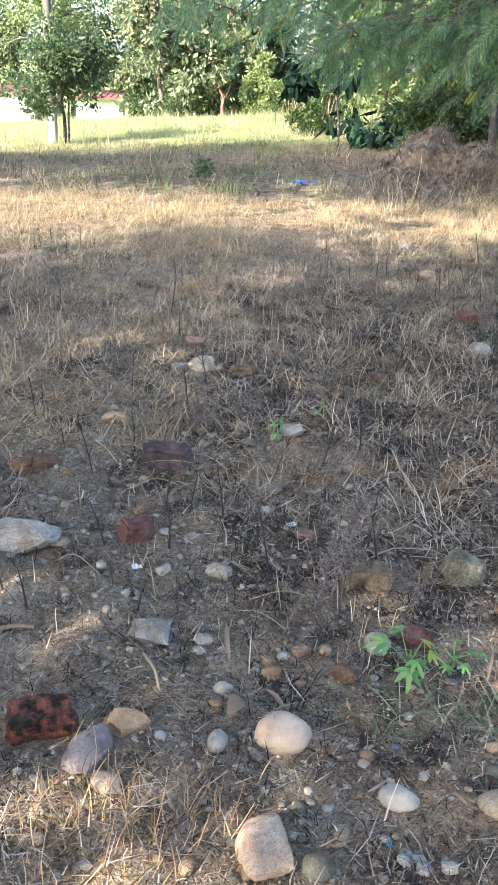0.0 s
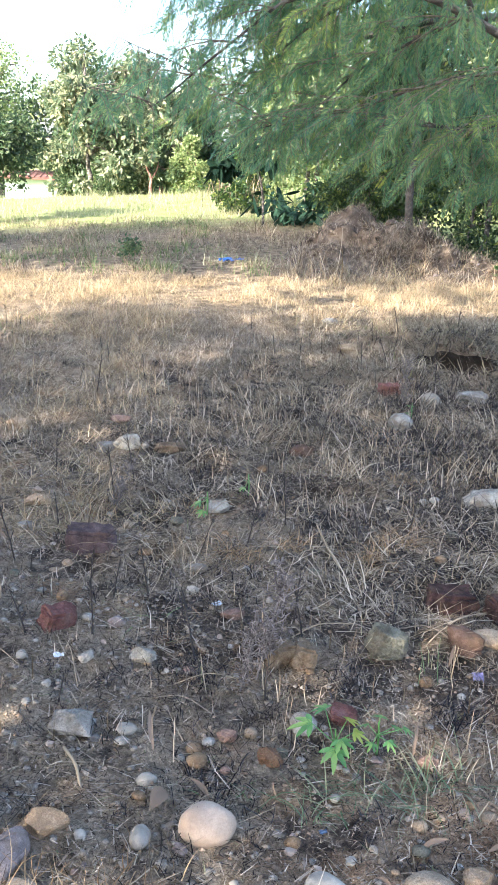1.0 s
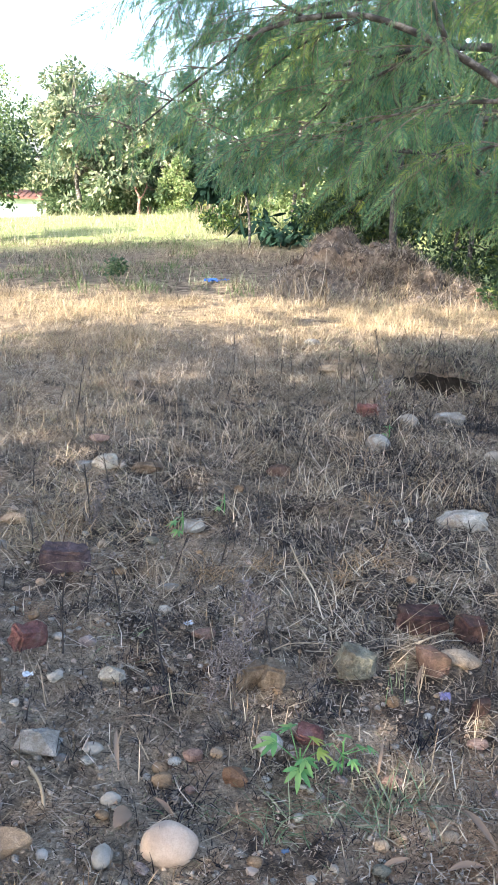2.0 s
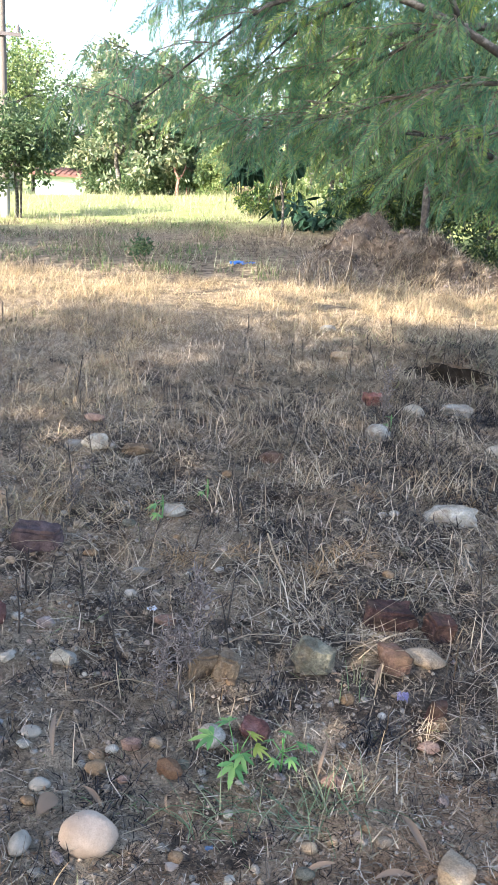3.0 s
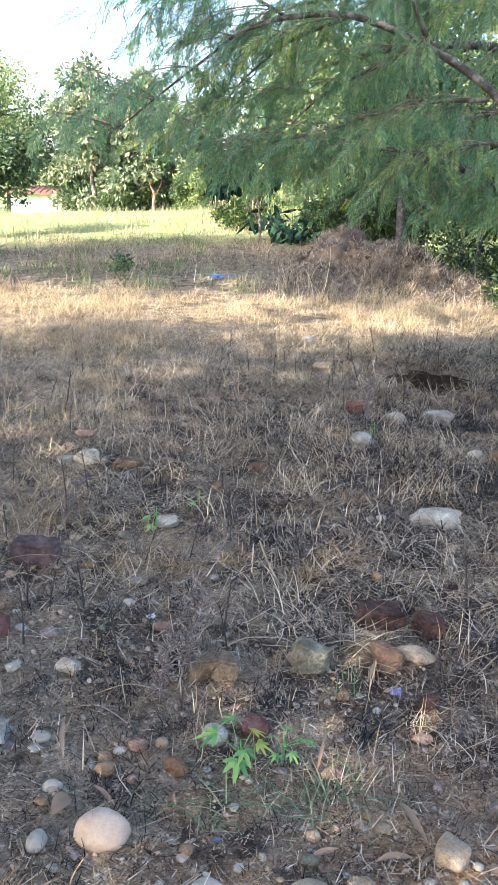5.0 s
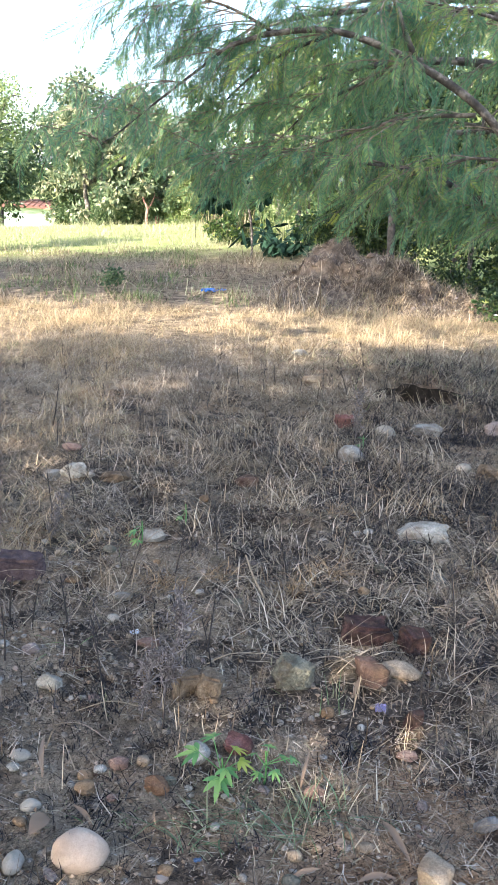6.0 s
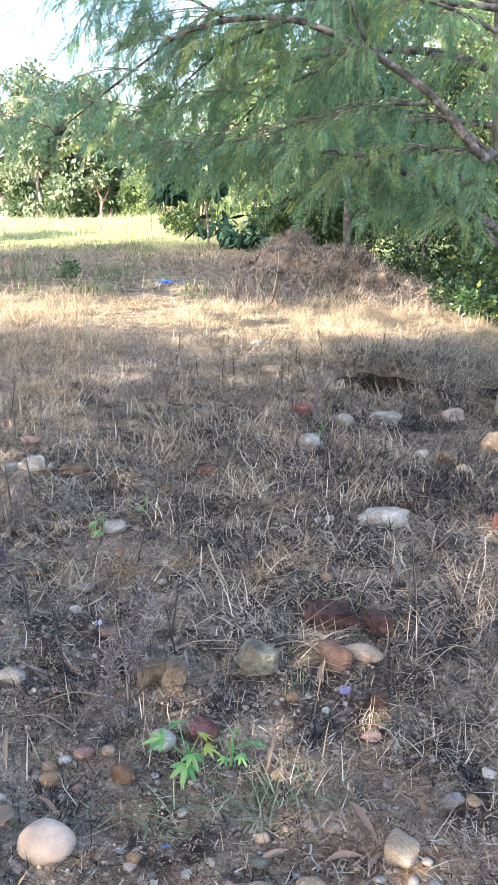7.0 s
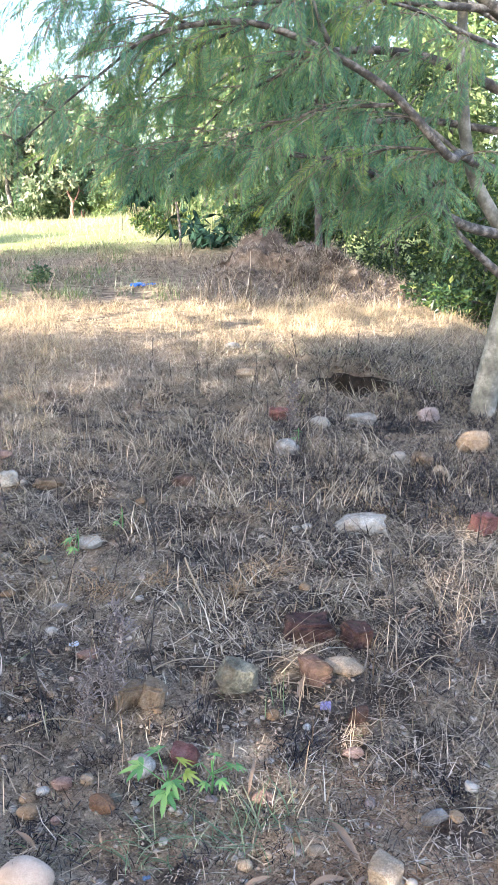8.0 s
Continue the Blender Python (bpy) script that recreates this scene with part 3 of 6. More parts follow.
# ---- trees far off ----
def tree(name, x, y, high, spread, leaves, size, leaf_mat, bark_mat, label, category, clumps=14, low=0.25, stems=1, droop=0.3, aspect=0.5, z=None, flat=0.75, puff=0.34, skirt=0, girth=0.022, oval=False):
    global rng
    shared, rng = rng, np.random.default_rng(int(abs(x * 977 + y * 613) * 10) + 5)
    z0 = float(top(x, y)) if z is None else z
    if y > 20 and high > 4:
        leaves, size = int(leaves * 0.8), size * 1.1
    t = root(name, x, y, z0)
    wood, centres, radii = [], [], []
    for s in range(stems):
        a = rng.random() * 6.28
        off = 0.0 if stems == 1 else 0.12
        foot = np.array([math.cos(a) * off, math.sin(a) * off, -0.1])
        fork = np.array([math.cos(a) * spread * 0.12 * (stems > 1), math.sin(a) * spread * 0.12 * (stems > 1), high * (low + 0.12)])
        tip = np.array([rng.normal() * spread * 0.12, rng.normal() * spread * 0.12, high * 0.86])
        r = girth * high / math.sqrt(stems)
        wood.append(limb([foot, (foot + fork) / 2 + rng.normal(size=3) * 0.03 * high * 0.3, fork, (fork + tip) / 2 + rng.normal(size=3) * 0.1, tip], r, r * 0.25, 7))
        for k in range(max(2, clumps // stems)):
            g = rng.random()
            start = fork + (tip - fork) * g * 0.8
            b = rng.random() * 6.28
            reach = spread * (0.35 + 0.65 * rng.random()) * (1.1 - 0.65 * g)
            end = start + np.array([math.cos(b) * reach, math.sin(b) * reach, high * (0.02 + 0.2 * rng.random()) * (1 - 0.3 * g)])
            end[2] = min(end[2], high * 0.95)
            if k % 3 == 0:
                end[2] = start[2] - high * 0.12 * rng.random()
            wood.append(limb([start, (start + end) / 2 + np.array([0, 0, 0.06 * high * rng.random()]), end], r * 0.4, r * 0.1, 5, 3))
            for _ in range(3):
                centres.append(end * (0.75 + 0.3 * rng.random()) + start * 0.1 + rng.normal(size=3) * spread * 0.14)
                radii.append(spread * puff * (0.5 + 0.7 * rng.random()))
        centres.append(tip)
        radii.append(spread * puff * 0.8)
    for k in range(skirt):
        b = rng.random() * 6.28
        centres.append(np.array([math.cos(b) * spread * (0.3 + 0.6 * rng.random()), math.sin(b) * spread * (0.3 + 0.6 * rng.random()), high * (0.02 + 0.3 * rng.random())]))
        radii.append(spread * puff * (0.6 + 0.5 * rng.random()))
    part("trunk", mesh_of("trunk", *joined(wood), bark_mat, True), t)
    part("crown", mesh_of("crown", *leaf_cloud(np.array(centres), np.array(radii), leaves, size, droop, 0.35, aspect, flat, oval), leaf_mat), t)
    rng = shared
    return tagged(t, label, category)


TEAK = "broad-leaved tree with sunlit pale green leaves behind the meadow"
BELT = "leafy green tree in the belt at the edge of the field"
tree("tree", -2.9, 36.5, 6.3, 2.3, 11000, 0.20, TEAKLEAF, DARKBARK, TEAK, "tree", 24, 0.1, droop=0.7, aspect=0.62, puff=0.24, skirt=8)
tree("tree", -0.4, 38.0, 5.6, 2.3, 10000, 0.19, TEAKLEAF, DARKBARK, TEAK, "tree", 24, 0.05, droop=0.5, aspect=0.6, puff=0.24, skirt=8)
tree("tree", -5.6, 50.0, 8.2, 2.9, 8000, 0.22, GREENLEAF, DARKBARK, BELT, "tree", 16, 0.1, skirt=10)
tree("tree", -9.6, 55.0, 9.6, 3.2, 3600, 0.2, LIMELEAF, DARKBARK, "tall thin-crowned tree with feathery light green leaves", "tree", 18, 0.3)
tree("tree", -3.2, 52.0, 8.0, 3.0, 8000, 0.22, GREENLEAF, DARKBARK, BELT, "tree", 18, 0.1, skirt=8)
tree("tree", -9.0, 47.0, 8.0, 2.8, 4200, 0.2, LIMELEAF, DARKBARK, "tall thin-crowned tree with feathery light green leaves", "tree", 18, 0.3)
tree("tree", -13.5, 52.0, 9.5, 3.6, 9000, 0.25, GREENLEAF, DARKBARK, BELT, "tree", 18, 0.1, skirt=10)
tree("tree", -18.0, 50.0, 9.5, 3.6, 9000, 0.25, GREENLEAF, DARKBARK, BELT, "tree", 18, 0.1, skirt=10)
tree("tree", 2.4, 39.5, 6.0, 2.2, 9000, 0.22, GREENLEAF, DARKBARK, BELT, "tree", 16, 0.05, skirt=10)
tree("tree", 5.4, 38.0, 7.5, 2.6, 10000, 0.22, GREENLEAF, DARKBARK, BELT, "tree", 18, 0.05, skirt=10)
tree("tree", 8.5, 34.0, 8.5, 2.8, 10000, 0.22, GREENLEAF, DARKBARK, BELT, "tree", 18, 0.05, skirt=10)
tree("tree", 12.0, 30.0, 9.0, 3.0, 10000, 0.22, LIMELEAF, DARKBARK, BELT, "tree", 18, 0.05, skirt=10)
tree("tree", -1.5, 47.0, 6.5, 3.2, 9000, 0.26, GREENLEAF, DARKBARK, BELT, "tree", 18, 0.05, skirt=10)
tree("tree", 16.0, 40.0, 11.0, 4.0, 9000, 0.3, GREENLEAF, DARKBARK, BELT, "tree", 18, 0.05, skirt=10)
tree("bush", 1.3, 35.6, 2.3, 0.95, 5000, 0.14, LIMELEAF, REDBARK, "bright lime green bush at the meadow's far edge", "bush", 12, 0.05, 3, skirt=8)
tree("bush", 0.0, 36.0, 2.2, 0.9, 4200, 0.16, GREENLEAF, REDBARK, "bush with a bare reddish stem at the meadow's far edge", "bush", 10, 0.2, 2)
tree("bush", -1.6, 36.2, 1.8, 1.1, 4200, 0.15, GREENLEAF, DARKBARK, "low dark green bush at the meadow's far edge", "bush", 10, 0.05, 3, skirt=8)
tree("bush", -3.6, 37.0, 1.5, 0.8, 3000, 0.15, GREENLEAF, DARKBARK, "low dark green bush at the meadow's far edge", "bush", 10, 0.05, 3, skirt=8)
tree("bush", 2.9, 33.0, 1.7, 1.0, 4000, 0.14, BELTLEAF, DARKBARK, "dark green bush among tall grass", "bush", 10, 0.05, 3, skirt=8)
# two bushes added to darken the meadow's right-hand part
tree("bush", 2.25, 24.2, 0.9, 0.6, 2600, 0.10, BELTLEAF, DARKBARK, "low dark bush added at the meadow's near edge", "bush", 10, 0.05, 3, skirt=8)
tree("bush", 2.95, 25.6, 1.4, 0.75, 3000, 0.11, BELTLEAF, DARKBARK, "low dark bush added at the meadow's near edge", "bush", 10, 0.05, 3, skirt=8)
tree("small_tree", -4.3, 23.5, 2.95, 1.6, 9500, 0.115, GREENLEAF, DARKBARK, "small bushy green tree with several dark stems beside the pole", "tree", 20, 0.3, 3, puff=0.27)

tree("bush", -0.3, 12.6, 0.40, 0.2, 320, 0.06, GREENLEAF, DARKBARK, "small dark green weed bush in withered grass", "bush", 6, 0.05, 2)

bare_stem = root("dead_tree", -0.30, 35.2, float(top(-0.30, 35.2)))
part("trunk", mesh_of("trunk", *limb([(0, 0, -0.1), (-0.03, 0, 0.35), (0.0, 0, 0.65), (-0.14, 0, 0.98), (-0.22, 0, 1.3)], 0.08, 0.035, 8), REDBARK, True), bare_stem)
part("branch", mesh_of("branch", *limb([(0.0, 0, 0.63), (0.15, 0, 0.82), (0.26, 0, 1.1), (0.28, 0, 1.3)], 0.04, 0.018, 7), REDBARK, True), bare_stem)
tagged(bare_stem, "bare forked reddish stump at the meadow's far edge", "tree")

# the belt along the right-hand edge of the field
SIDE = "dense dark green shrub at the edge of the field"
tree("shrub", 6.2, 11.2, 3.6, 1.3, 14000, 0.085, BELTLEAF, DARKBARK, SIDE, "shrub", 16, 0.03, 3, skirt=16)
tree("shrub", 7.4, 13.2, 4.6, 1.6, 13000, 0.09, BELTLEAF, DARKBARK, SIDE, "shrub", 16, 0.03, 3, skirt=16)
tree("shrub", 6.0, 15.2, 4.4, 1.4, 13000, 0.09, BELTLEAF, DARKBARK, SIDE, "shrub", 16, 0.03, 3, skirt=16)
tree("shrub", 5.3, 18.5, 4.6, 1.5, 12000, 0.10, BELTLEAF, DARKBARK, SIDE, "shrub", 16, 0.03, 3, skirt=16)
tree("shrub", 4.4, 17.6, 3.0, 1.1, 9000, 0.09, BELTLEAF, DARKBARK, SIDE, "shrub", 14, 0.03, 3, skirt=16)
tree("tree", 8.2, 17.5, 7.5, 2.2, 11000, 0.16, LIMELEAF, DARKBARK, BELT, "tree", 18, 0.1, 2, skirt=10)
tree("tree", 6.4, 22.0, 7.0, 2.2, 10000, 0.16, GREENLEAF, DARKBARK, BELT, "tree", 18, 0.05, 2, skirt=10)
tree("tree", 4.6, 26.0, 6.5, 1.9, 9000, 0.17, LIMELEAF, DARKBARK, BELT, "tree", 18, 0.05, 2, skirt=10)
tree("tree", 10.5, 14.0, 8.0, 2.5, 9000, 0.18, GREENLEAF, DARKBARK, BELT, "tree", 18, 0.05, 2, skirt=10)
tree("shrub", 7.6, 9.2, 4.0, 1.4, 9000, 0.10, BELTLEAF, DARKBARK, SIDE, "shrub", 14, 0.03, 3, skirt=14)
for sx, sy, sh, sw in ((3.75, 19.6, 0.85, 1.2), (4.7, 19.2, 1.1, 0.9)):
    tree("shrub", sx, sy, sh, sw, 240, 0.27, SHADELEAF, DARKBARK, "shaded shrub with large dark drooping leaves behind the mound", "shrub", 9, 0.05, 3, droop=0.6, aspect=0.55, oval=True)
tree("small_tree", 4.25, 13.7, 3.9, 1.2, 5000, 0.085, BELTLEAF, SHADEBARK, "slender dark-stemmed tree standing on the spoil heap", "tree", 14, 0.42, girth=0.019)
sapling = root("sapling", 2.5, 19.5, float(top(2.5, 19.5)))
part("trunk", mesh_of("trunk", *limb([(0, 0, -0.4), (-0.1, 0, 0.9), (-0.45, 0, 1.7), (-0.95, 0, 2.0)], 0.035, 0.012, 7), DARKBARK, True), sapling)
part("crown", mesh_of("crown", *leaf_cloud(np.array([(-0.95, 0, 1.75), (-0.85, 0.1, 1.4), (-0.6, 0, 1.75), (-0.35, 0, 1.9), (-1.05, 0, 1.25), (0.1, 0, 1.6)]), np.array([0.25, 0.22, 0.3, 0.3, 0.15, 0.3]), 110, 0.30, 1.3, 0.35, 0.6, 0.75, True), SHADELEAF), sapling)
tagged(sapling, "shaded sapling with large dark hanging leaves", "sapling")

# unseen trees added behind the camera and beside it, whose shade lies on the field
SHADE = "unseen leafy tree that shades the near field"
for sx, sy, sh, sw, leaves in ((-14.0, -3.0, 9.65, 2.5, 2500), (-11.4, -3.4, 9.65, 2.4, 2500), (-8.8, -3.0, 9.75, 2.5, 420), (-6.3, -3.1, 9.75, 2.3, 2500), (-3.6, -3.2, 9.55, 2.3, 2500), (-10.0, -2.4, 8.7, 2.2, 1000), (-4.9, -2.5, 8.7, 2.2, 2000), (-6.6, -2.2, 8.6, 2.1, 1300)):
    tree("tree", sx, sy, sh, sw, int(leaves * 0.8), 0.24, GREENLEAF, DARKBARK, SHADE, "tree", 18, 0.36)
for sx, sy, sh, sw, low, leaves in ((-7.6, -3.3, 5.6, 1.4, 0.66, 480), (-6.2, -3.4, 5.4, 1.3, 0.70, 1100), (-5.1, -3.3, 5.4, 1.2, 0.76, 900), (-3.2, -3.3, 5.2, 1.3, 0.5, 1400), (-2.0, -3.2, 5.0, 1.3, 0.42, 1200), (-1.0, -3.0, 4.8, 1.2, 0.4, 1200)):
    tree("tree", sx, sy, sh, sw, leaves, 0.17, GREENLEAF, DARKBARK, "unseen young tree added to shade the near ground", "tree", 16, low)
# unseen as well, added to shade the shrubs at the right-hand edge
tree("tree", -5.2, -0.8, 11.6, 1.8, 3000, 0.26, GREENLEAF, DARKBARK, "unseen high-crowned tree added to cast shade farther off", "tree", 18, 0.70, girth=0.0045)
# unseen blockers for the shaded ground beyond the sunlit strip
FIELD = "unseen tree added to shade the ground past the strip"
for sx, sy, sh, sw in ((-16.0, 11.2, 8.0, 3.0), (-12.4, 11.4, 7.5, 2.8), (-8.6, 11.8, 7.4, 2.5)):
    tree("tree", sx, sy, sh, sw, 3600, 0.30, GREENLEAF, DARKBARK, FIELD, "tree", 20, 0.2)
for sx, sy, sh, sw in ((-13.6, 2.2, 13.4, 2.8), (-11.2, 2.7, 13.2, 2.7), (-9.3, 2.3, 13.6, 2.6), (-15.5, 4.4, 13.0, 2.8), (-7.2, 2.4, 13.2, 2.4), (-5.3, 2.2, 13.0, 2.3)):
    tree("tree", sx, sy, sh, sw, 2700, 0.30, GREENLEAF, DARKBARK, "unseen high-crowned tree added to cast shade farther off", "tree", 18, 0.57, girth=0.0045)


# ---- the feathery tree close by ----
def frond(length, pairs, pinna):
    """A twice-pinnate leaf along +x: an arching rachis, and flat pinnae with toothed edges in one plane on both its sides."""
    s = np.linspace(0, 1, 7)
    sway, arch = rng.normal() * 0.14, 0.22 + 0.3 * rng.random()
    line = np.stack([length * s * (1 - 0.12 * s), sway * length * s ** 2, length * (0.06 * s - arch * s ** 2)], 1)
    slope = np.gradient(line, axis=0)
    slope /= np.linalg.norm(slope, axis=1)[:, None]
    stem = tube(line, np.linspace(0.0021, 0.0009, 7), 3)
    vs, fs, at = [], [], 0
    sag0 = 0.05 + 0.35 * rng.random()
    for k in range(pairs):
        u = 0.14 + 0.85 * (k + 0.3 * rng.random()) / pairs
        base = np.array([np.interp(u, s, line[:, n]) for n in range(3)])
        tan = np.array([np.interp(u, s, slope[:, n]) for n in range(3)])
        side = np.cross((0, 0, 1.0), tan)
        side /= np.linalg.norm(side)
        nor = np.cross(tan, side)
        pl = pinna * (0.35 + 0.65 * math.sin(math.pi * (0.12 + 0.74 * u))) * (0.88 + 0.2 * rng.random())
        th = radians(72 - 34 * u)
        for sgn in (-1, 1):
            w = tan * math.cos(th) + side * sgn * math.sin(th) - nor * (sag0 + 0.12 * rng.normal())
            w /= np.linalg.norm(w)
            across = np.cross(w, nor)
            across = across / np.linalg.norm(across) + nor * 0.35 * rng.normal()
            tip = base + w * pl + (tan * 0.14 - np.array([0, 0, 0.2])) * pl
            mid = base + w * (pl * 0.5) - np.array([0, 0, 0.03]) * pl
            vs.append(np.stack([base, mid + across * 0.0022, tip, mid - across * 0.0022]))
            fs.append(np.array([[0, 1, 2, 3]]) + at)
            at += 4
    return (np.concatenate(vs), np.concatenate(fs)), stem


def two_toned(name, leaf, wood, leaf_mat, wood_mat):
    """One mesh of leaf blades and of stems, each with its own material."""
    me = mesh_of(name, *joined(leaf + wood), leaf_mat)
    me.materials.append(wood_mat)
    n_leaf, n_wood = sum(len(f) for _, f in leaf), sum(len(f) for _, f in wood)
    me.polygons.foreach_set("material_index", np.repeat(np.array([0, 1], np.int32), [n_leaf, n_wood]))
    return me


def leafy_twig(length, leaves, droop):
    """A thin twig along +x that bends down, with fronds to both sides and one at its tip."""
    s = np.linspace(0, 1, 8)
    line = np.stack([length * s * (1 - 0.15 * droop * s), 0.05 * length * np.sin(s * 5 + rng.random() * 6), length * (0.10 * s - droop * s ** 2)], 1)
    leaf, wood = [], [tube(line, np.linspace(0.0048, 0.0016, 8), 5)]
    for k in range(leaves):
        u = 0.10 + 0.90 * k / (leaves - 1)
        base = np.array([np.interp(u, s, line[:, n]) for n in range(3)])
        blade, stem = frond(0.20 + 0.16 * rng.random(), 30, 0.040)
        side = (-1 if k % 2 else 1) * radians(22 + 40 * rng.random()) if k < leaves - 1 else 0.0
        m = np.array(Euler((radians(rng.normal() * 40), radians(2 + 62 * rng.random()), side)).to_matrix())
        for group, (v, f) in ((leaf, blade), (wood, stem)):
            group.append((v @ m.T + base, f))
    return two_toned("leafy_twig", leaf, wood, FEATHER, TWIG)


feather = root("feathery_tree", 3.37, 5.35, float(gz(3.37, 5.35)))
FZ = float(gz(3.37, 5.35))


def local(points):
    return [(x - 3.37, y - 5.35, z - FZ) for x, y, z in points]


def wood_part(name, points, r0, r1, material, sides=10, label=""):
    return part(name, mesh_of(name, *limb(local(points), r0, r1, sides, 5, 0.10), material, True), feather, label)


wood_part("trunk", [(3.38, 5.36, FZ - 0.1), (3.38, 5.35, 0.15), (3.43, 5.34, 0.6), (3.50, 5.36, 1.1), (3.55, 5.42, 1.75), (3.55, 5.5, 3.0), (3.6, 5.6, 5.0)], 0.105, 0.05, PALEBARK, 14, "pale mottled grey trunk")
tree_rng, rng = rng, np.random.default_rng(23)
twig_meshes = [leafy_twig(0.36 + 0.06 * k, 6 + k, 0.10 + 0.12 * (k % 4)) for k in range(7)]
twig_corners = []
for me in twig_meshes:
    co = np.empty(len(me.vertices) * 3, np.float32)
    me.vertices.foreach_get("co", co)
    twig_corners.append(co.reshape(-1, 3))


def underside(x):
    """The height at which the browsed crown ends."""
    return np.interp(x, (-0.4, 0.2, 0.9, 1.6, 2.4, 3.2), (1.60, 1.56, 1.45, 1.30, 1.24, 1.2))


def hang(p, rz, k, dip):
    """A leafy twig at p, kept clear of the grazed height under the crown."""
    turned = twig_corners[k] @ np.array(pose(0, 0, 0, 0, dip, rz).to_3x3()).T + p
    if (turned[:, 2] < underside(turned[:, 0])).mean() > 0.04:
        return False
    ob = part("leafy_twig", twig_meshes[k], feather)
    ob.matrix_local = pose(p[0] - 3.37, p[1] - 5.35, p[2] - FZ, 0, dip, rz)
    return True


bough_lines = []


def bough(pts, r0, r1, thick):
    """One limb of the crown along pts, with leafy twigs to both sides, set the closer the thicker it grows."""
    bough_lines.append(pts)
    wood_part("branch", pts, r0, r1, DARKBARK if r0 < 0.05 else PALEBARK)
    line = smooth_line(pts, 6)
    run = np.concatenate([[0], np.cumsum(np.linalg.norm(np.diff(line, axis=0), axis=1))])
    for at in np.arange(0.35 * run[-1] if r0 > 0.02 else 0.05, run[-1] + 0.01, 0.25 / max(thick, 0.01)):
        p = np.array([np.interp(at, run, line[:, n]) for n in range(3)])
        q = np.array([np.interp(at + 0.05, run, line[:, n]) for n in range(3)])
        way = math.degrees(math.atan2(q[1] - p[1], q[0] - p[0])) if at < run[-1] - 0.06 else 180
        for sgn in (-1, 1):
            for attempt in range(4):
                if hang(p, way + sgn * (12 + 50 * rng.random()), int(rng.integers(0, 7)), -12 + 34 * rng.random() - 8 * attempt):
                    break
    if thick:
        hang(line[-1], 180 + rng.normal() * 12, 2, 4)


bough([(3.55, 5.42, 1.7), (3.1, 5.2, 1.78), (2.78, 4.85, 1.84), (2.56, 4.52, 1.82), (2.2, 4.5, 2.13), (1.80, 4.52, 2.34), (1.40, 4.6, 2.47), (1.05, 4.6, 2.44), (0.8, 4.6, 2.36)], 0.036, 0.012, 0.0)
bough([(0.8, 4.6, 2.36), (0.55, 4.6, 2.16), (0.35, 4.6, 2.0), (0.20, 4.55, 1.87), (0.10, 4.5, 1.80)], 0.008, 0.003, 0.9)
bough([(1.05, 4.6, 2.44), (0.85, 4.75, 2.56), (0.65, 4.8, 2.62), (0.45, 4.75, 2.64)], 0.011, 0.003, 2.6)
bough([(1.4, 4.6, 2.47), (1.1, 4.95, 2.36), (0.85, 5.2, 2.15), (0.7, 5.35, 1.95)], 0.011, 0.003, 1.4)
bough([(3.52, 5.4, 1.30), (3.05, 5.2, 1.38), (2.75, 5.1, 1.50), (2.4, 5.05, 1.66), (2.0, 4.95, 1.78), (1.65, 4.9, 1.80)], 0.04, 0.008, 1.15)
bough([(3.48, 5.35, 0.98), (3.15, 5.25, 1.2), (2.95, 5.2, 1.36), (2.8, 5.2, 1.6), (2.6, 5.0, 1.75)], 0.034, 0.008, 0.9)
bough([(3.42, 5.4, 1.3), (3.12, 5.42, 1.75), (3.0, 5.4, 2.2), (2.92, 5.4, 2.9), (2.8, 5.3, 4.2)], 0.05, 0.025, 0.25)
bough([(3.5, 5.5, 2.6), (2.6, 5.2, 3.0), (1.8, 5.0, 3.1), (1.2, 4.8, 3.0), (0.8, 4.7, 2.85)], 0.045, 0.008, 1.1)
bough([(3.5, 5.5, 2.8), (2.9, 5.3, 2.75), (2.3, 5.1, 2.72), (1.8, 5.0, 2.68), (1.3, 4.95, 2.6), (0.95, 4.95, 2.5)], 0.03, 0.006, 1.4)
bough([(3.5, 5.5, 2.0), (2.9, 5.9, 2.1), (2.4, 6.1, 2.05), (1.9, 6.2, 1.9), (1.5, 6.2, 1.75)], 0.03, 0.006, 0.9)
bough([(3.5, 5.5, 2.3), (3.1, 5.05, 2.45), (2.7, 4.8, 2.52), (2.3, 4.7, 2.62), (1.9, 4.65, 2.66)], 0.025, 0.006, 1.15)
bough([(3.55, 5.5, 2.6), (3.0, 5.8, 2.9), (2.4, 6.0, 2.95), (1.8, 6.0, 2.9), (1.3, 5.9, 2.7)], 0.03, 0.006, 0.9)
bough([(3.5, 5.5, 3.0), (3.0, 4.6, 3.2), (2.5, 3.8, 3.1), (2.2, 3.4, 2.8)], 0.035, 0.010, 0.9)
bough([(3.55, 5.5, 2.2), (2.8, 5.7, 2.5), (2.1, 5.75, 2.5), (1.5, 5.7, 2.35), (1.1, 5.6, 2.1)], 0.04, 0.008, 0.85)
bough([(3.5, 5.5, 2.2), (3.9, 4.7, 2.5), (3.9, 4.0, 2.6), (3.7, 3.5, 2.4)], 0.035, 0.010, 0.8)
bough([(3.5, 5.5, 2.4), (4.4, 5.9, 2.8), (5.2, 6.3, 2.9)], 0.035, 0.010, 0.9)
bough([(1.85, 4.5, 2.30), (1.72, 4.45, 2.5), (1.6, 4.4, 2.75), (1.5, 4.3, 3.1)], 0.018, 0.008, 0.7)
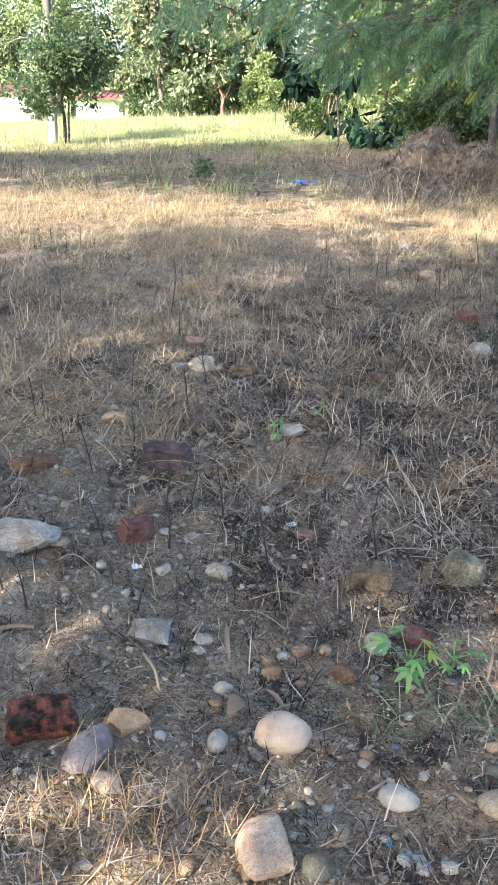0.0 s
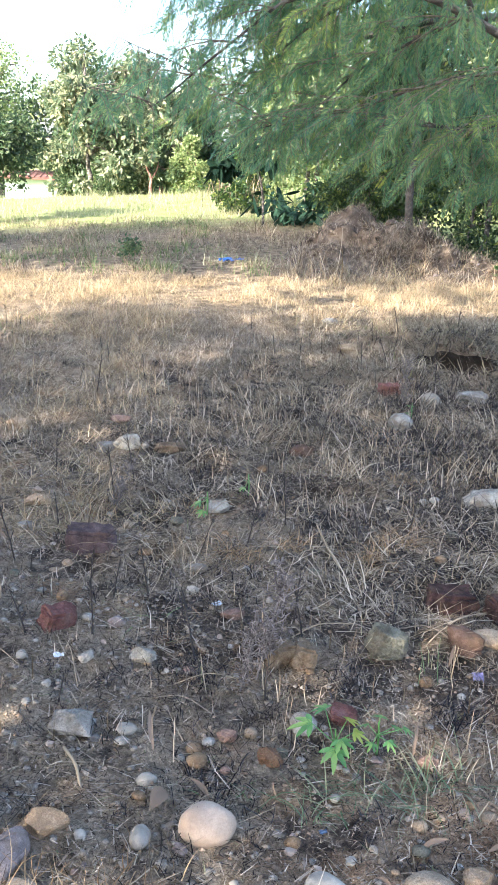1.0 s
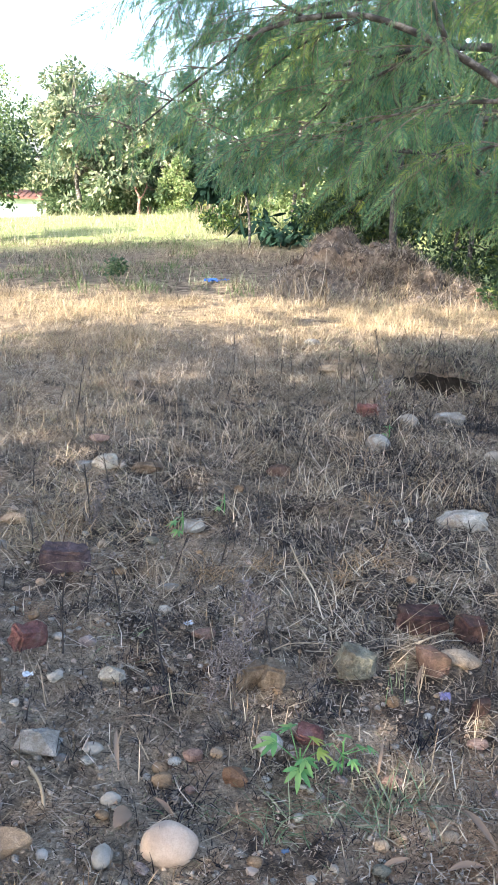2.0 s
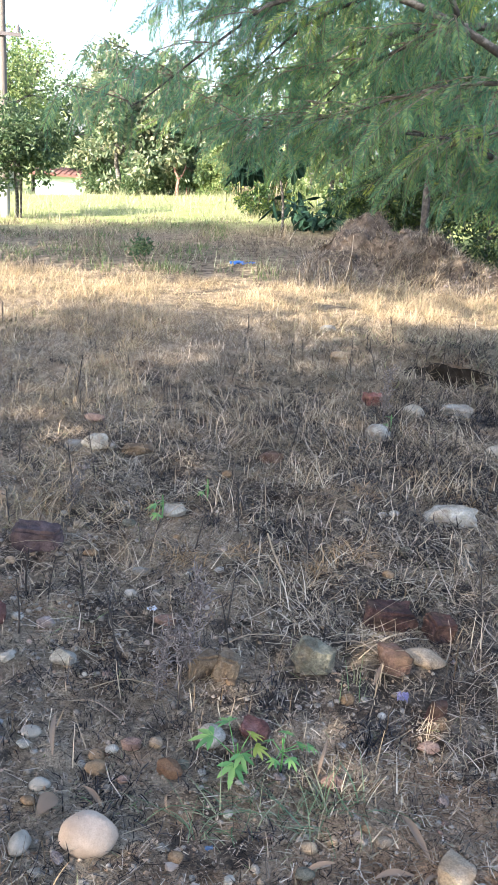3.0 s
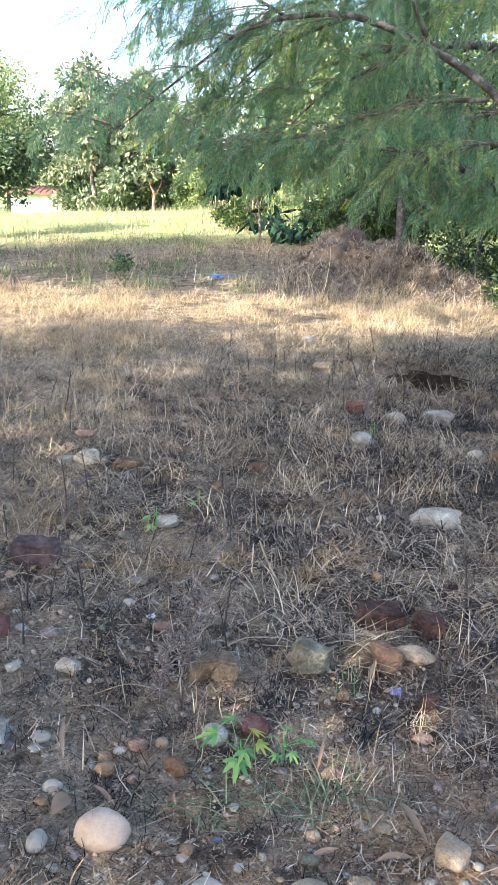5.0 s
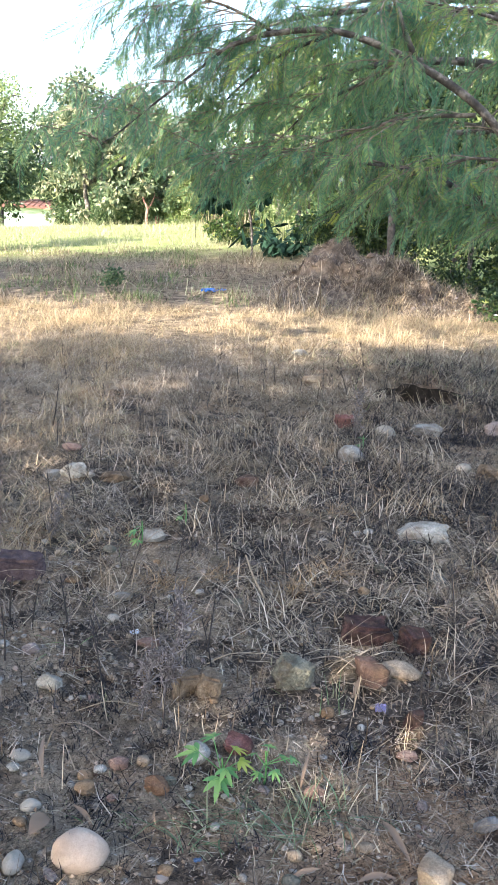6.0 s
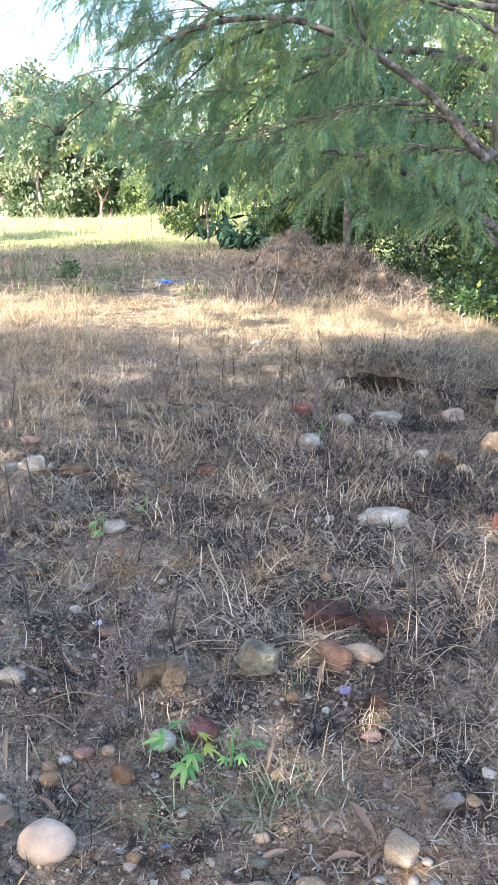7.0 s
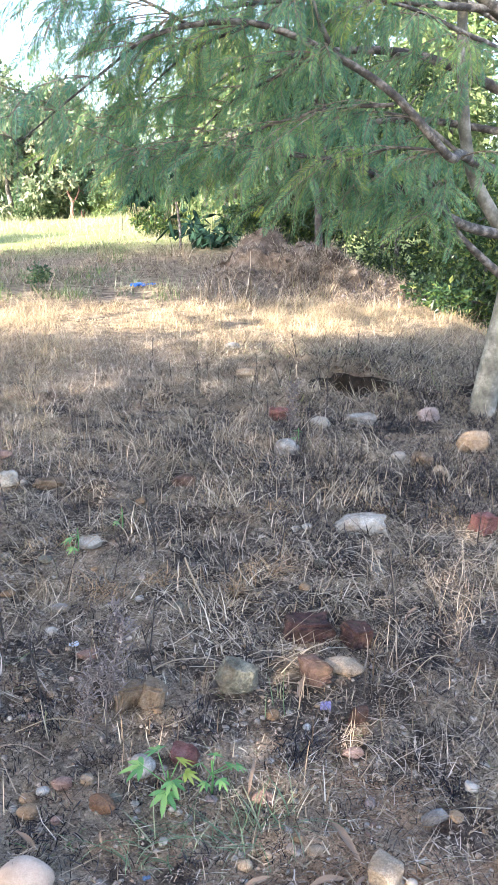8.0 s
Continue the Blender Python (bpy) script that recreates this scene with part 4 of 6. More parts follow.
bough([(2.2, 4.5, 2.08), (1.9, 4.62, 2.06), (1.6, 4.75, 1.98), (1.3, 4.8, 1.86)], 0.014, 0.004, 1.25)
bough([(1.8, 4.52, 2.34), (1.6, 4.8, 2.24), (1.35, 5.0, 2.1), (1.15, 5.1, 1.9)], 0.013, 0.004, 1.1)
bough([(1.3, 4.8, 1.86), (1.0, 4.9, 1.80), (0.75, 4.95, 1.74)], 0.006, 0.003, 1.6)
bough([(2.56, 4.55, 1.84), (2.3, 4.75, 1.86), (2.05, 4.8, 1.78)], 0.013, 0.004, 1.0)
bough([(2.78, 4.85, 1.84), (2.6, 5.2, 2.05), (2.3, 5.4, 2.1), (2.0, 5.5, 2.0)], 0.015, 0.004, 1.1)
for x, y, z, rz, ln in ((1.55, 5.2, 1.64, 200, 0.17), (1.60, 5.22, 1.50, 250, 0.13)):
    blade, stem = frond(ln, 16, 0.035)
    ob = part("yellow_leaf", two_toned("yellow_leaf", [blade], [stem], YELLOWLEAF, TWIG), feather, "yellowed feathery leaf")
    ob.matrix_local = pose(x - 3.37, y - 5.35, z - FZ, 0, 25, rz)


def pod_mesh(length, beads):
    """A flat hanging pod, pinched between its seeds."""
    t = np.linspace(0, 1, beads * 2 + 1)
    half = 0.005 * np.where(np.arange(beads * 2 + 1) % 2, 1.0, 0.55) * np.sin(np.pi * (0.06 + 0.9 * t)) ** 0.5
    c = np.stack([0.05 * length * np.sin(t * 3), 0 * t, -length * t], 1)
    thick = np.array([0, 0.0012, 0])
    e = np.array([1.0, 0, 0])
    v = np.stack([c + e * half[:, None], c + thick, c - e * half[:, None], c - thick], 1).reshape(-1, 3)
    i, j = np.meshgrid(np.arange(beads * 2), np.arange(4), indexing="ij")
    return v, np.stack([i * 4 + j, i * 4 + (j + 1) % 4, (i + 1) * 4 + (j + 1) % 4, (i + 1) * 4 + j], -1).reshape(-1, 4)


pod_meshes = [mesh_of("seed_pod", *pod_mesh(0.13 + 0.03 * k, 8 + k), POD) for k in range(3)]
for k in range(26):
    pts = bough_lines[(4, 9, 13, 14, 16, 15)[k % 6]]
    p = smooth_line(pts, 6)[int(rng.integers(6, 6 * (len(pts) - 1)))]
    for e in range(2):
        ob = part("seed_pod", pod_meshes[(k + e) % 3], feather, "dry yellow-green seed pod")
        ob.matrix_local = pose(p[0] - 3.37, p[1] - 5.35, p[2] - FZ, rng.normal() * 14, rng.normal() * 14, rng.random() * 360)
rng = tree_rng
# unseen boughs and crown higher up, added to shade the right-hand shrubs
unseen_boughs = [[(3.5, 5.5, 3.2), (2.9, 6.0, 3.5), (2.2, 6.3, 3.9), (1.5, 6.2, 4.2)], [(3.5, 5.5, 3.4), (3.1, 6.3, 3.6), (2.7, 7.0, 3.7)], [(3.6, 5.6, 4.2), (3.0, 6.0, 4.7), (2.3, 6.5, 5.0), (1.6, 6.8, 5.2)], [(3.6, 5.6, 4.6), (3.3, 6.4, 5.2), (2.9, 7.2, 5.5)], [(3.55, 5.5, 3.8), (2.9, 6.4, 4.2), (2.5, 7.2, 4.4)]]
for pts in unseen_boughs:
    wood_part("branch", pts, 0.04, 0.010, DARKBARK)
tips = np.array([q for pts in unseen_boughs for q in local(smooth_line(pts, 3)[3:])] + local([(3.6, 5.6, 5.4), (3.2, 5.9, 5.8), (2.6, 6.4, 5.7)]))
part("upper_crown", mesh_of("upper_crown", *leaf_cloud(tips, np.full(len(tips), 0.55), 6000, 0.17, 0.6, 0.2, 0.26), FEATHER), feather)
tagged(feather, "feathery-leaved tree with pale trunk and drooping blue-green fronds", "tree")


# ---- stones ----
def rock_mesh(w, d, h, seed, worn=1.0):
    """A broken stone: the hull of a few random corners, edges worn, faces slightly uneven; a small `worn` gives flatter faces."""
    r = np.random.default_rng(seed)
    p = r.normal(size=(26, 3))
    p /= np.linalg.norm(p, axis=1)[:, None]
    p /= np.abs(p).max(axis=1)[:, None] ** 0.6
    p *= (0.92 + 0.16 * r.random(26))[:, None]
    bm = bmesh.new()
    for q in p:
        bm.verts.new(q)
    out = bmesh.ops.convex_hull(bm, input=bm.verts)
    bmesh.ops.delete(bm, geom=list({g for g in out["geom_interior"] + out["geom_unused"] if isinstance(g, bmesh.types.BMVert)}), context="VERTS")
    bmesh.ops.bevel(bm, geom=bm.edges[:], offset=0.05 if worn == 1 else 0.14, segments=2, affect="EDGES", profile=0.6)
    bmesh.ops.triangulate(bm, faces=bm.faces[:])
    for _ in range(3 if w > 0.15 else 2 if w > 0.04 else 0):
        bmesh.ops.subdivide_edges(bm, edges=[e for e in bm.edges if e.calc_length() > (0.15 if w > 0.15 else 0.22)], cuts=1)
        bmesh.ops.triangulate(bm, faces=bm.faces[:])
    o = Vector(r.random(3) * 50)
    for v in bm.verts:
        v.co *= 1 + 0.10 * noise.noise(v.co * 1.6 + o) + worn * (0.08 * noise.noise(v.co * 3.4 + o) + 0.07 * noise.noise(v.co * 8 + o) + 0.03 * noise.noise(v.co * 17 + o))
    lo = [min(v.co[n] for v in bm.verts) for n in range(3)]
    hi = [max(v.co[n] for v in bm.verts) for n in range(3)]
    for v in bm.verts:
        v.co = Vector([((v.co[n] - lo[n]) / (hi[n] - lo[n]) - 0.5) * size for n, size in enumerate((w, d, h))])
    me = bpy.data.meshes.new("stone")
    bm.to_mesh(me)
    bm.free()
    for q in me.polygons:
        q.use_smooth = True
    me.set_sharp_from_angle(angle=radians(34))
    return me


def stone_mesh(kind, w, d, h, seed):
    """A pebble (smooth), a ball squeezed and worn flat in places, or a broken stone (rough)."""
    if kind != "smooth":
        return rock_mesh(w, d, h, seed, 1.0 if kind == "rough" else 0.3)
    r = np.random.default_rng(seed)
    bm = bmesh.new()
    bmesh.ops.create_icosphere(bm, subdivisions=3 if w > 0.035 else 2, radius=1.0)
    cuts = []
    for _ in range(3):
        n = r.normal(size=3)
        cuts.append((n / np.linalg.norm(n), 0.82))
    o = r.random(3) * 50
    for v in bm.verts:
        p = np.array(v.co)
        for n, dist in cuts:
            e = p @ n - dist
            if e > 0:
                p = p - n * e * 0.6
        v.co = Vector(p * (1 + 0.14 * noise.noise(Vector(p * 1.2 + o)) + 0.02 * noise.noise(Vector(p * 5 + o))))
    bmesh.ops.transform(bm, matrix=Matrix.Diagonal((w / 2, d / 2, h / 2, 1)), verts=bm.verts)
    me = bpy.data.meshes.new("stone")
    bm.to_mesh(me)
    bm.free()
    for p in me.polygons:
        p.use_smooth = True
    return me


spots = []


def stone(kind, x, y, w, tall, tone, rz=None, seed=None):
    """A stone w wide that shows `tall` high when seen from above at a slant, sunk a little in the soil."""
    seed = int(abs(x * 9173 + y * 7919)) + 3 if seed is None else seed
    h = (0.75 if tall > 0.75 * w or kind != "smooth" else 0.55) * min(w, tall * 1.2)
    d = max(0.6 * w, min(1.5 * w, (tall - 0.55 * h) * 1.75))
    spots.append((x, y, 0.5 * max(w, d)))
    me = stone_mesh(kind, w, d, h, seed)
    me.materials.append(tone[1])
    ob = new("stone", me)
    turn = (seed % 30 - 15) if rz is None else rz
    ob.matrix_world = pose(x, y, float(gz(x, y)) + h * (0.26 if kind == "smooth" else 0.34), seed % 7 - 3, seed % 9 - 4, turn)
    shape = {"smooth": "smooth rounded pebble", "rough": "rough broken stone", "worn": "worn flat-faced stone"}[kind]
    return tagged(ob, f"{tone[0]} {shape} lying on burnt soil", "stone", "stones on the burnt soil")


stone("smooth", 0.30, 1.29, 0.145, 0.119, CREAM)
stone("worn", 0.26, 0.95, 0.165, 0.164, PEACH, 20)
stone("smooth", 0.57, 1.12, 0.100, 0.066, GREYTAN)
stone("smooth", 0.82, 1.10, 0.123, 0.077, TAN)
stone("rough", 0.94, 1.12, 0.071, 0.078, BUFF)
stone("worn", 1.20, 1.21, 0.09, 0.10, TAN, -38, seed=14)
stone("smooth", 0.14, 1.29, 0.053, 0.072, GREYTAN)
stone("rough", -0.09, 1.33, 0.116, 0.077, BUFF)
stone("worn", -0.17, 1.22, 0.125, 0.15, MAUVE, -25)
stone("rough", -0.12, 1.13, 0.073, 0.065, TAN)
stone("rough", -0.555, 2.22, 0.25, 0.12, CHALK, -4, seed=118)
stone("smooth", -0.44, 2.24, 0.083, 0.050, TAN)
stone("worn", 0.125, 2.07, 0.16, 0.085, CHALK, -14, seed=19)
stone("rough", -0.065, 1.72, 0.125, 0.10, GREY, seed=333)
stone("smooth", 0.00, 1.68, 0.041, 0.031, SLATE)
stone("smooth", 0.09, 1.71, 0.062, 0.042, GREYTAN)
stone("rough", 0.38, 1.66, 0.062, 0.052, PINK)
stone("smooth", 0.45, 1.67, 0.043, 0.038, TAN)
stone("smooth", 0.29, 1.58, 0.062, 0.050, OCHRE)
stone("smooth", 0.37, 1.54, 0.036, 0.028, PINK)
stone("smooth", 0.15, 1.50, 0.058, 0.046, GREYTAN)
stone("rough", 0.955, 2.08, 0.155, 0.14, GREENGREY, 10, seed=58)
stone("smooth", 0.34, 2.73, 0.081, 0.051, GREY)
stone("smooth", 0.31, 2.57, 0.058, 0.045, GREYTAN)
stone("rough", 0.45, 2.36, 0.093, 0.046, PINK)
stone("smooth", 0.12, 2.86, 0.067, 0.043, OCHRE)
stone("smooth", 0.04, 3.12, 0.056, 0.046, TAN)
stone("smooth", 0.26, 3.15, 0.064, 0.046, GREENGREY)
stone("worn", 0.465, 3.31, 0.20, 0.10, CHALK, -6, seed=31)
stone("rough", -0.41, 3.43, 0.166, 0.066, BUFF)
stone("rough", -0.41, 3.11, 0.077, 0.057, GREY)
stone("smooth", -0.55, 3.08, 0.051, 0.033, CHALK)
stone("rough", -0.02, 4.12, 0.19, 0.125, CHALK, 5, seed=640)
stone("rough", -0.12, 4.10, 0.11, 0.08, GREY, 30, seed=641)
stone("worn", 0.08, 4.07, 0.08, 0.06, CHALK, 12, seed=642)
stone("rough", -0.06, 4.57, 0.138, 0.090, PINK)
stone("rough", 0.23, 4.10, 0.190, 0.075, UMBER)
stone("rough", -0.65, 4.47, 0.158, 0.096, BUFF)
stone("smooth", 1.68, 4.56, 0.166, 0.165, GREY, seed=51680)
stone("rough", 1.78, 6.68, 0.198, 0.099, TAN)
stone("rough", 0.98, 4.11, 0.148, 0.080, RUST)
stone("rough", 0.72, 3.80, 0.060, 0.066, OCHRE)
stone("smooth", 0.61, 1.70, 0.081, 0.081, CHALK)
stone("rough", 0.49, 1.55, 0.084, 0.057, CLOD)
stone("rough", 1.85, 7.86, 0.183, 0.069, GREY)
stone("rough", 1.78, 3.31, 0.265, 0.13, CHALK, 3, seed=407)
stone("smooth", 2.06, 5.18, 0.150, 0.160, GREYTAN, seed=60070)
stone("rough", 2.38, 5.25, 0.259, 0.100, GREY)
stone("rough", 1.235, 2.08, 0.13, 0.13, RUST, -10, seed=212)
stone("smooth", 1.35, 2.12, 0.14, 0.085, TAN, -28)
stone("rough", 2.89, 5.22, 0.17, 0.14, MAUVE)
stone("smooth", 2.34, 4.33, 0.101, 0.079, GREYTAN)
stone("rough", 2.42, 4.18, 0.156, 0.148, UMBER)
stone("rough", 2.48, 4.00, 0.103, 0.076, TAN)
stone("rough", 2.92, 4.48, 0.24, 0.18, BUFF)
stone("smooth", 1.72, 2.85, 0.068, 0.052, SLATE)
stone("smooth", 1.35, 2.71, 0.054, 0.042, OCHRE)
stone("smooth", 1.44, 3.27, 0.045, 0.034, GREY)
stone("smooth", 1.15, 1.85, 0.031, 0.029, CHALK)
stone("rough", 1.26, 1.70, 0.068, 0.038, PINK)
stone("rough", 0.94, 1.53, 0.063, 0.052, PINK)
stone("smooth", 1.01, 1.37, 0.033, 0.027, OCHRE)
stone("smooth", 1.05, 1.34, 0.060, 0.033, TAN)
stone("smooth", 0.85, 1.30, 0.045, 0.036, TAN)
stone("smooth", 0.83, 1.22, 0.051, 0.035, GREENGREY)
stone("rough", 1.40, 1.38, 0.080, 0.052, SLATE)
stone("worn", 0.60, 2.12, 0.10, 0.06, GREYTAN, -8, seed=906)
stone("smooth", 0.03, 2.30, 0.065, 0.053, MAUVE)
stone("worn", 0.48, 1.13, 0.027, 0.032, OCHRE)
stone("smooth", 1.48, 2.94, 0.063, 0.058, GREENGREY)
stone("worn", 1.14, 1.09, 0.037, 0.034, OCHRE)
stone("smooth", 0.92, 1.19, 0.026, 0.020, CHALK)
stone("smooth", 0.40, 1.09, 0.030, 0.026, GREYTAN)
stone("smooth", 0.36, 1.14, 0.025, 0.025, GREYTAN)
stone("smooth", 0.36, 0.91, 0.075, 0.065, GREENGREY)
stone("smooth", 0.02, 0.92, 0.026, 0.024, OCHRE)
stone("worn", -0.13, 0.91, 0.040, 0.024, SLATE)
stone("worn", -0.11, 1.16, 0.027, 0.024, CHALK)
stone("smooth", -0.57, 2.57, 0.039, 0.026, CHALK)
stone("smooth", -0.52, 2.54, 0.034, 0.021, GREYTAN)
stone("smooth", -0.27, 2.57, 0.040, 0.027, CHALK)
stone("smooth", -0.24, 2.76, 0.059, 0.027, TAN)
stone("worn", 0.06, 2.44, 0.055, 0.038, TAN)
stone("smooth", -0.53, 2.60, 0.030, 0.026, SLATE)
stone("smooth", -0.27, 2.09, 0.038, 0.038, GREYTAN)
stone("smooth", -0.45, 2.16, 0.034, 0.023, TAN)
stone("smooth", -0.22, 1.85, 0.028, 0.039, GREYTAN)
stone("smooth", -0.58, 2.11, 0.034, 0.026, GREY)
stone("smooth", 1.50, 3.29, 0.051, 0.040, CHALK)
stone("rough", 2.51, 6.18, 0.124, 0.067, TAN)
stone("rough", 2.87, 6.16, 0.068, 0.087, BUFF)


# ---- bricks ----
def brick(x, y, length, wide, high, material, rz, rx, ry, label, sunk=0.3, seed=1, name="brick", group="bricks on the burnt soil"):
    """A worn brick or a broken piece of one."""
    spots.append((x, y, 0.5 * length))
    r = np.random.default_rng(seed)
    bm = bmesh.new()
    bmesh.ops.create_cube(bm, size=1.0)
    bmesh.ops.transform(bm, matrix=Matrix.Diagonal((length, wide, high, 1)), verts=bm.verts)
    bmesh.ops.bevel(bm, geom=bm.edges[:], offset=min(length, wide, high) * 0.12, segments=2, affect="EDGES")
    bmesh.ops.subdivide_edges(bm, edges=[e for e in bm.edges if e.calc_length() > 0.03], cuts=3, use_grid_fill=True)
    for _ in range(3):
        n = Vector(r.normal(size=3)).normalized()
        reach = max(abs(v.co.dot(n)) for v in bm.verts)
        cutout = bmesh.ops.bisect_plane(bm, geom=bm.verts[:] + bm.edges[:] + bm.faces[:], plane_co=n * reach * (0.74 + 0.14 * r.random()), plane_no=n, clear_outer=True)
        bmesh.ops.holes_fill(bm, edges=[e for e in cutout["geom_cut"] if isinstance(e, bmesh.types.BMEdge)])
    bmesh.ops.triangulate(bm, faces=bm.faces[:])
    for _ in range(2):
        bmesh.ops.subdivide_edges(bm, edges=[e for e in bm.edges if e.calc_length() > 0.016], cuts=1)
        bmesh.ops.triangulate(bm, faces=bm.faces[:])
    o = r.random(3) * 40
    for v in bm.verts:
        p = v.co
        n = noise.noise(p * 22 + Vector(o)) * 0.010 + noise.noise(p * 60 + Vector(o)) * 0.006 + noise.noise(p * 140 + Vector(o)) * 0.003
        chip = max(0.0, noise.noise(p * 11 + Vector(o) * 2) - 0.25) * 0.05
        v.co = p * (1 + (n - chip) / max(0.02, p.length))
    me = bpy.data.meshes.new("brick")
    bm.to_mesh(me)
    bm.free()
    me.materials.append(material)
    ob = new(name, me)
    ob.matrix_world = pose(x, y, float(gz(x, y)) + high * (0.5 - sunk), rx, ry, rz)
    return tagged(ob, label, name, group)


brick(-0.106, 2.93, 0.21, 0.11, 0.11, BRICK_PURPLE, -4, 0, 2, "dark purplish old brick half sunk in soil", 0.2, 1)
brick(-0.31, 1.33, 0.165, 0.10, 0.085, BRICK_BURNT, 8, 5, -4, "red brick with black scorched patches", 0.2, 2)
brick(-0.175, 2.30, 0.12, 0.085, 0.085, BRICK_RED, 38, 14, 12, "broken dusty red brick piece tilted on soil", 0.2, 23)
brick(1.81, 5.36, 0.17, 0.11, 0.09, BRICK_RED, 10, 4, 5, "broken red brick piece among dry grass", 0.2, 4)
brick(0.745, 1.74, 0.09, 0.06, 0.05, BRICK_RED, -20, 10, 8, "broken red brick piece behind a green seedling", 0.55, 5)
brick(-0.65, 2.85, 0.20, 0.09, 0.07, CLOD[1], 38, 6, 8, "earth-coloured brick half sunk in soil", 0.3, 6)
brick(1.28, 2.37, 0.19, 0.12, 0.11, BRICK_DARK, -5, 0, 0, "dark red scorched brick in straw", 0.36, 7)
brick(1.45, 2.30, 0.10, 0.10, 0.11, BRICK_DARK, 14, 8, 5, "dark red scorched brick piece in straw", 0.34, 8)
brick(1.32, 1.84, 0.055, 0.03, 0.085, BRICK_DARK, 15, 12, 8, "small upright red brick flake", 0.35, 9)
brick(2.42, 3.28, 0.13, 0.10, 0.11, BRICK_RED, 30, 6, 10, "dark red brick piece among straw", 0.25, 10)


SQUARED = "dull brown squared rough stone lying on burnt soil"
brick(0.585, 2.05, 0.085, 0.08, 0.115, UMBER[1], 14, 6, 4, SQUARED, 0.2, 12, "stone", "stones on the burnt soil")
brick(0.665, 2.03, 0.085, 0.085, 0.10, UMBER[1], -16, -5, 8, SQUARED, 0.2, 15, "stone", "stones on the burnt soil")


# ---- loose pebbles and gravel ----
tones = [CREAM, BUFF, TAN, GREYTAN, GREY, CHALK, GREENGREY, GREYTAN, PINK, MAUVE, OCHRE, CHALK]


def bare(x, y):
    """How bare the soil is: pebbles show where there is little straw."""
    b = 0.9 * bell(x, y, -0.3, 2.5, 0.7, 1.0) + 0.9 * bell(x, y, 0.2, 1.5, 0.6, 0.5) + 1.0 * bell(x, y, 1.0, 1.08, 0.85, 0.45) + 0.5 * bell(x, y, -0.7, 3.4, 0.6, 0.7) + 0.6 * bell(x, y, 1.3, 1.25, 0.3, 0.25) + 0.5 * bell(x, y, -0.45, 1.75, 0.5, 0.5)
    return np.clip(b, 0, 1)


def patchy(x, y, scale, seed, lo=0.3, hi=0.7):
    return step(lo, hi, 0.65 * vnoise(x, y, scale, seed) + 0.35 * vnoise(x, y, scale * 3.1, seed + 1))


def wedge(x, y, pad=0.25):
    """The stretch of field that lies ahead, widening with distance."""
    return (x > -0.2 - 0.30 * y - pad) & (x < 0.75 + 0.56 * y + pad)


pebble_meshes = []
for k in range(14):
    me = stone_mesh("smooth" if k % 3 else "rough", 0.034, 0.026 + 0.002 * (k % 4), 0.018 + 0.001 * (k % 5), 400 + k)
    me.materials.append(tones[k % 12][1])
    pebble_meshes.append(me)
n = 0
while n < 290:
    x, y = -0.9 + 2.9 * rng.random(), 0.8 + 2.9 * rng.random() ** 1.3
    if rng.random() < 0.15 + bare(x, y):
        k = int(rng.integers(0, 14))
        s = 0.55 + 1.0 * rng.random() ** 2
        ob = new("pebble", pebble_meshes[k])
        ob.matrix_world = pose(x, y, float(gz(x, y)) + 0.007 * s, rng.normal() * 10, rng.normal() * 10, rng.random() * 360) @ Matrix.Diagonal((s, s, s, 1))
        tagged(ob, f"small {tones[k % 12][0]} pebble on soil", "pebble", "small pebbles")
        n += 1

ICO_V = np.array([(0, 0, -1), (0.72, -0.53, -0.45), (-0.28, -0.85, -0.45), (-0.89, 0, -0.45), (-0.28, 0.85, -0.45), (0.72, 0.53, -0.45), (0.28, -0.85, 0.45), (-0.72, -0.53, 0.45), (-0.72, 0.53, 0.45), (0.28, 0.85, 0.45), (0.89, 0, 0.45), (0, 0, 1)])
ICO_F = np.array([(0, 1, 2), (1, 0, 5), (0, 2, 3), (0, 3, 4), (0, 4, 5), (1, 5, 10), (2, 1, 6), (3, 2, 7), (4, 3, 8), (5, 4, 9), (1, 10, 6), (2, 6, 7), (3, 7, 8), (4, 8, 9), (5, 9, 10), (6, 10, 11), (7, 6, 11), (8, 7, 11), (9, 8, 11), (10, 9, 11)])


def gravel(count, x0, x1, y0, y1, small, large, keep, over=gz):
    x, y = x0 + (x1 - x0) * rng.random(count), y0 + (y1 - y0) * rng.random(count)
    ok = rng.random(count) < keep(x, y)
    x, y = x[ok], y[ok]
    m = len(x)
    s = small + (large - small) * rng.random(m) ** 3
    sc = np.stack([s, s * (0.6 + 0.4 * rng.random(m)), s * (0.4 + 0.3 * rng.random(m))], 1)
    v = ICO_V[None] * sc[:, None] * (0.8 + 0.4 * rng.random((m, 12, 1)))
    a = rng.random(m) * 6.28
    ca, sa = np.cos(a)[:, None], np.sin(a)[:, None]
    v = np.stack([v[..., 0] * ca - v[..., 1] * sa, v[..., 0] * sa + v[..., 1] * ca, v[..., 2]], -1)
    v = v + np.stack([x, y, over(x, y) + s * 0.2], 1)[:, None]
    return v.reshape(-1, 3), (np.arange(m)[:, None, None] * 12 + ICO_F[None]).reshape(-1, 3)


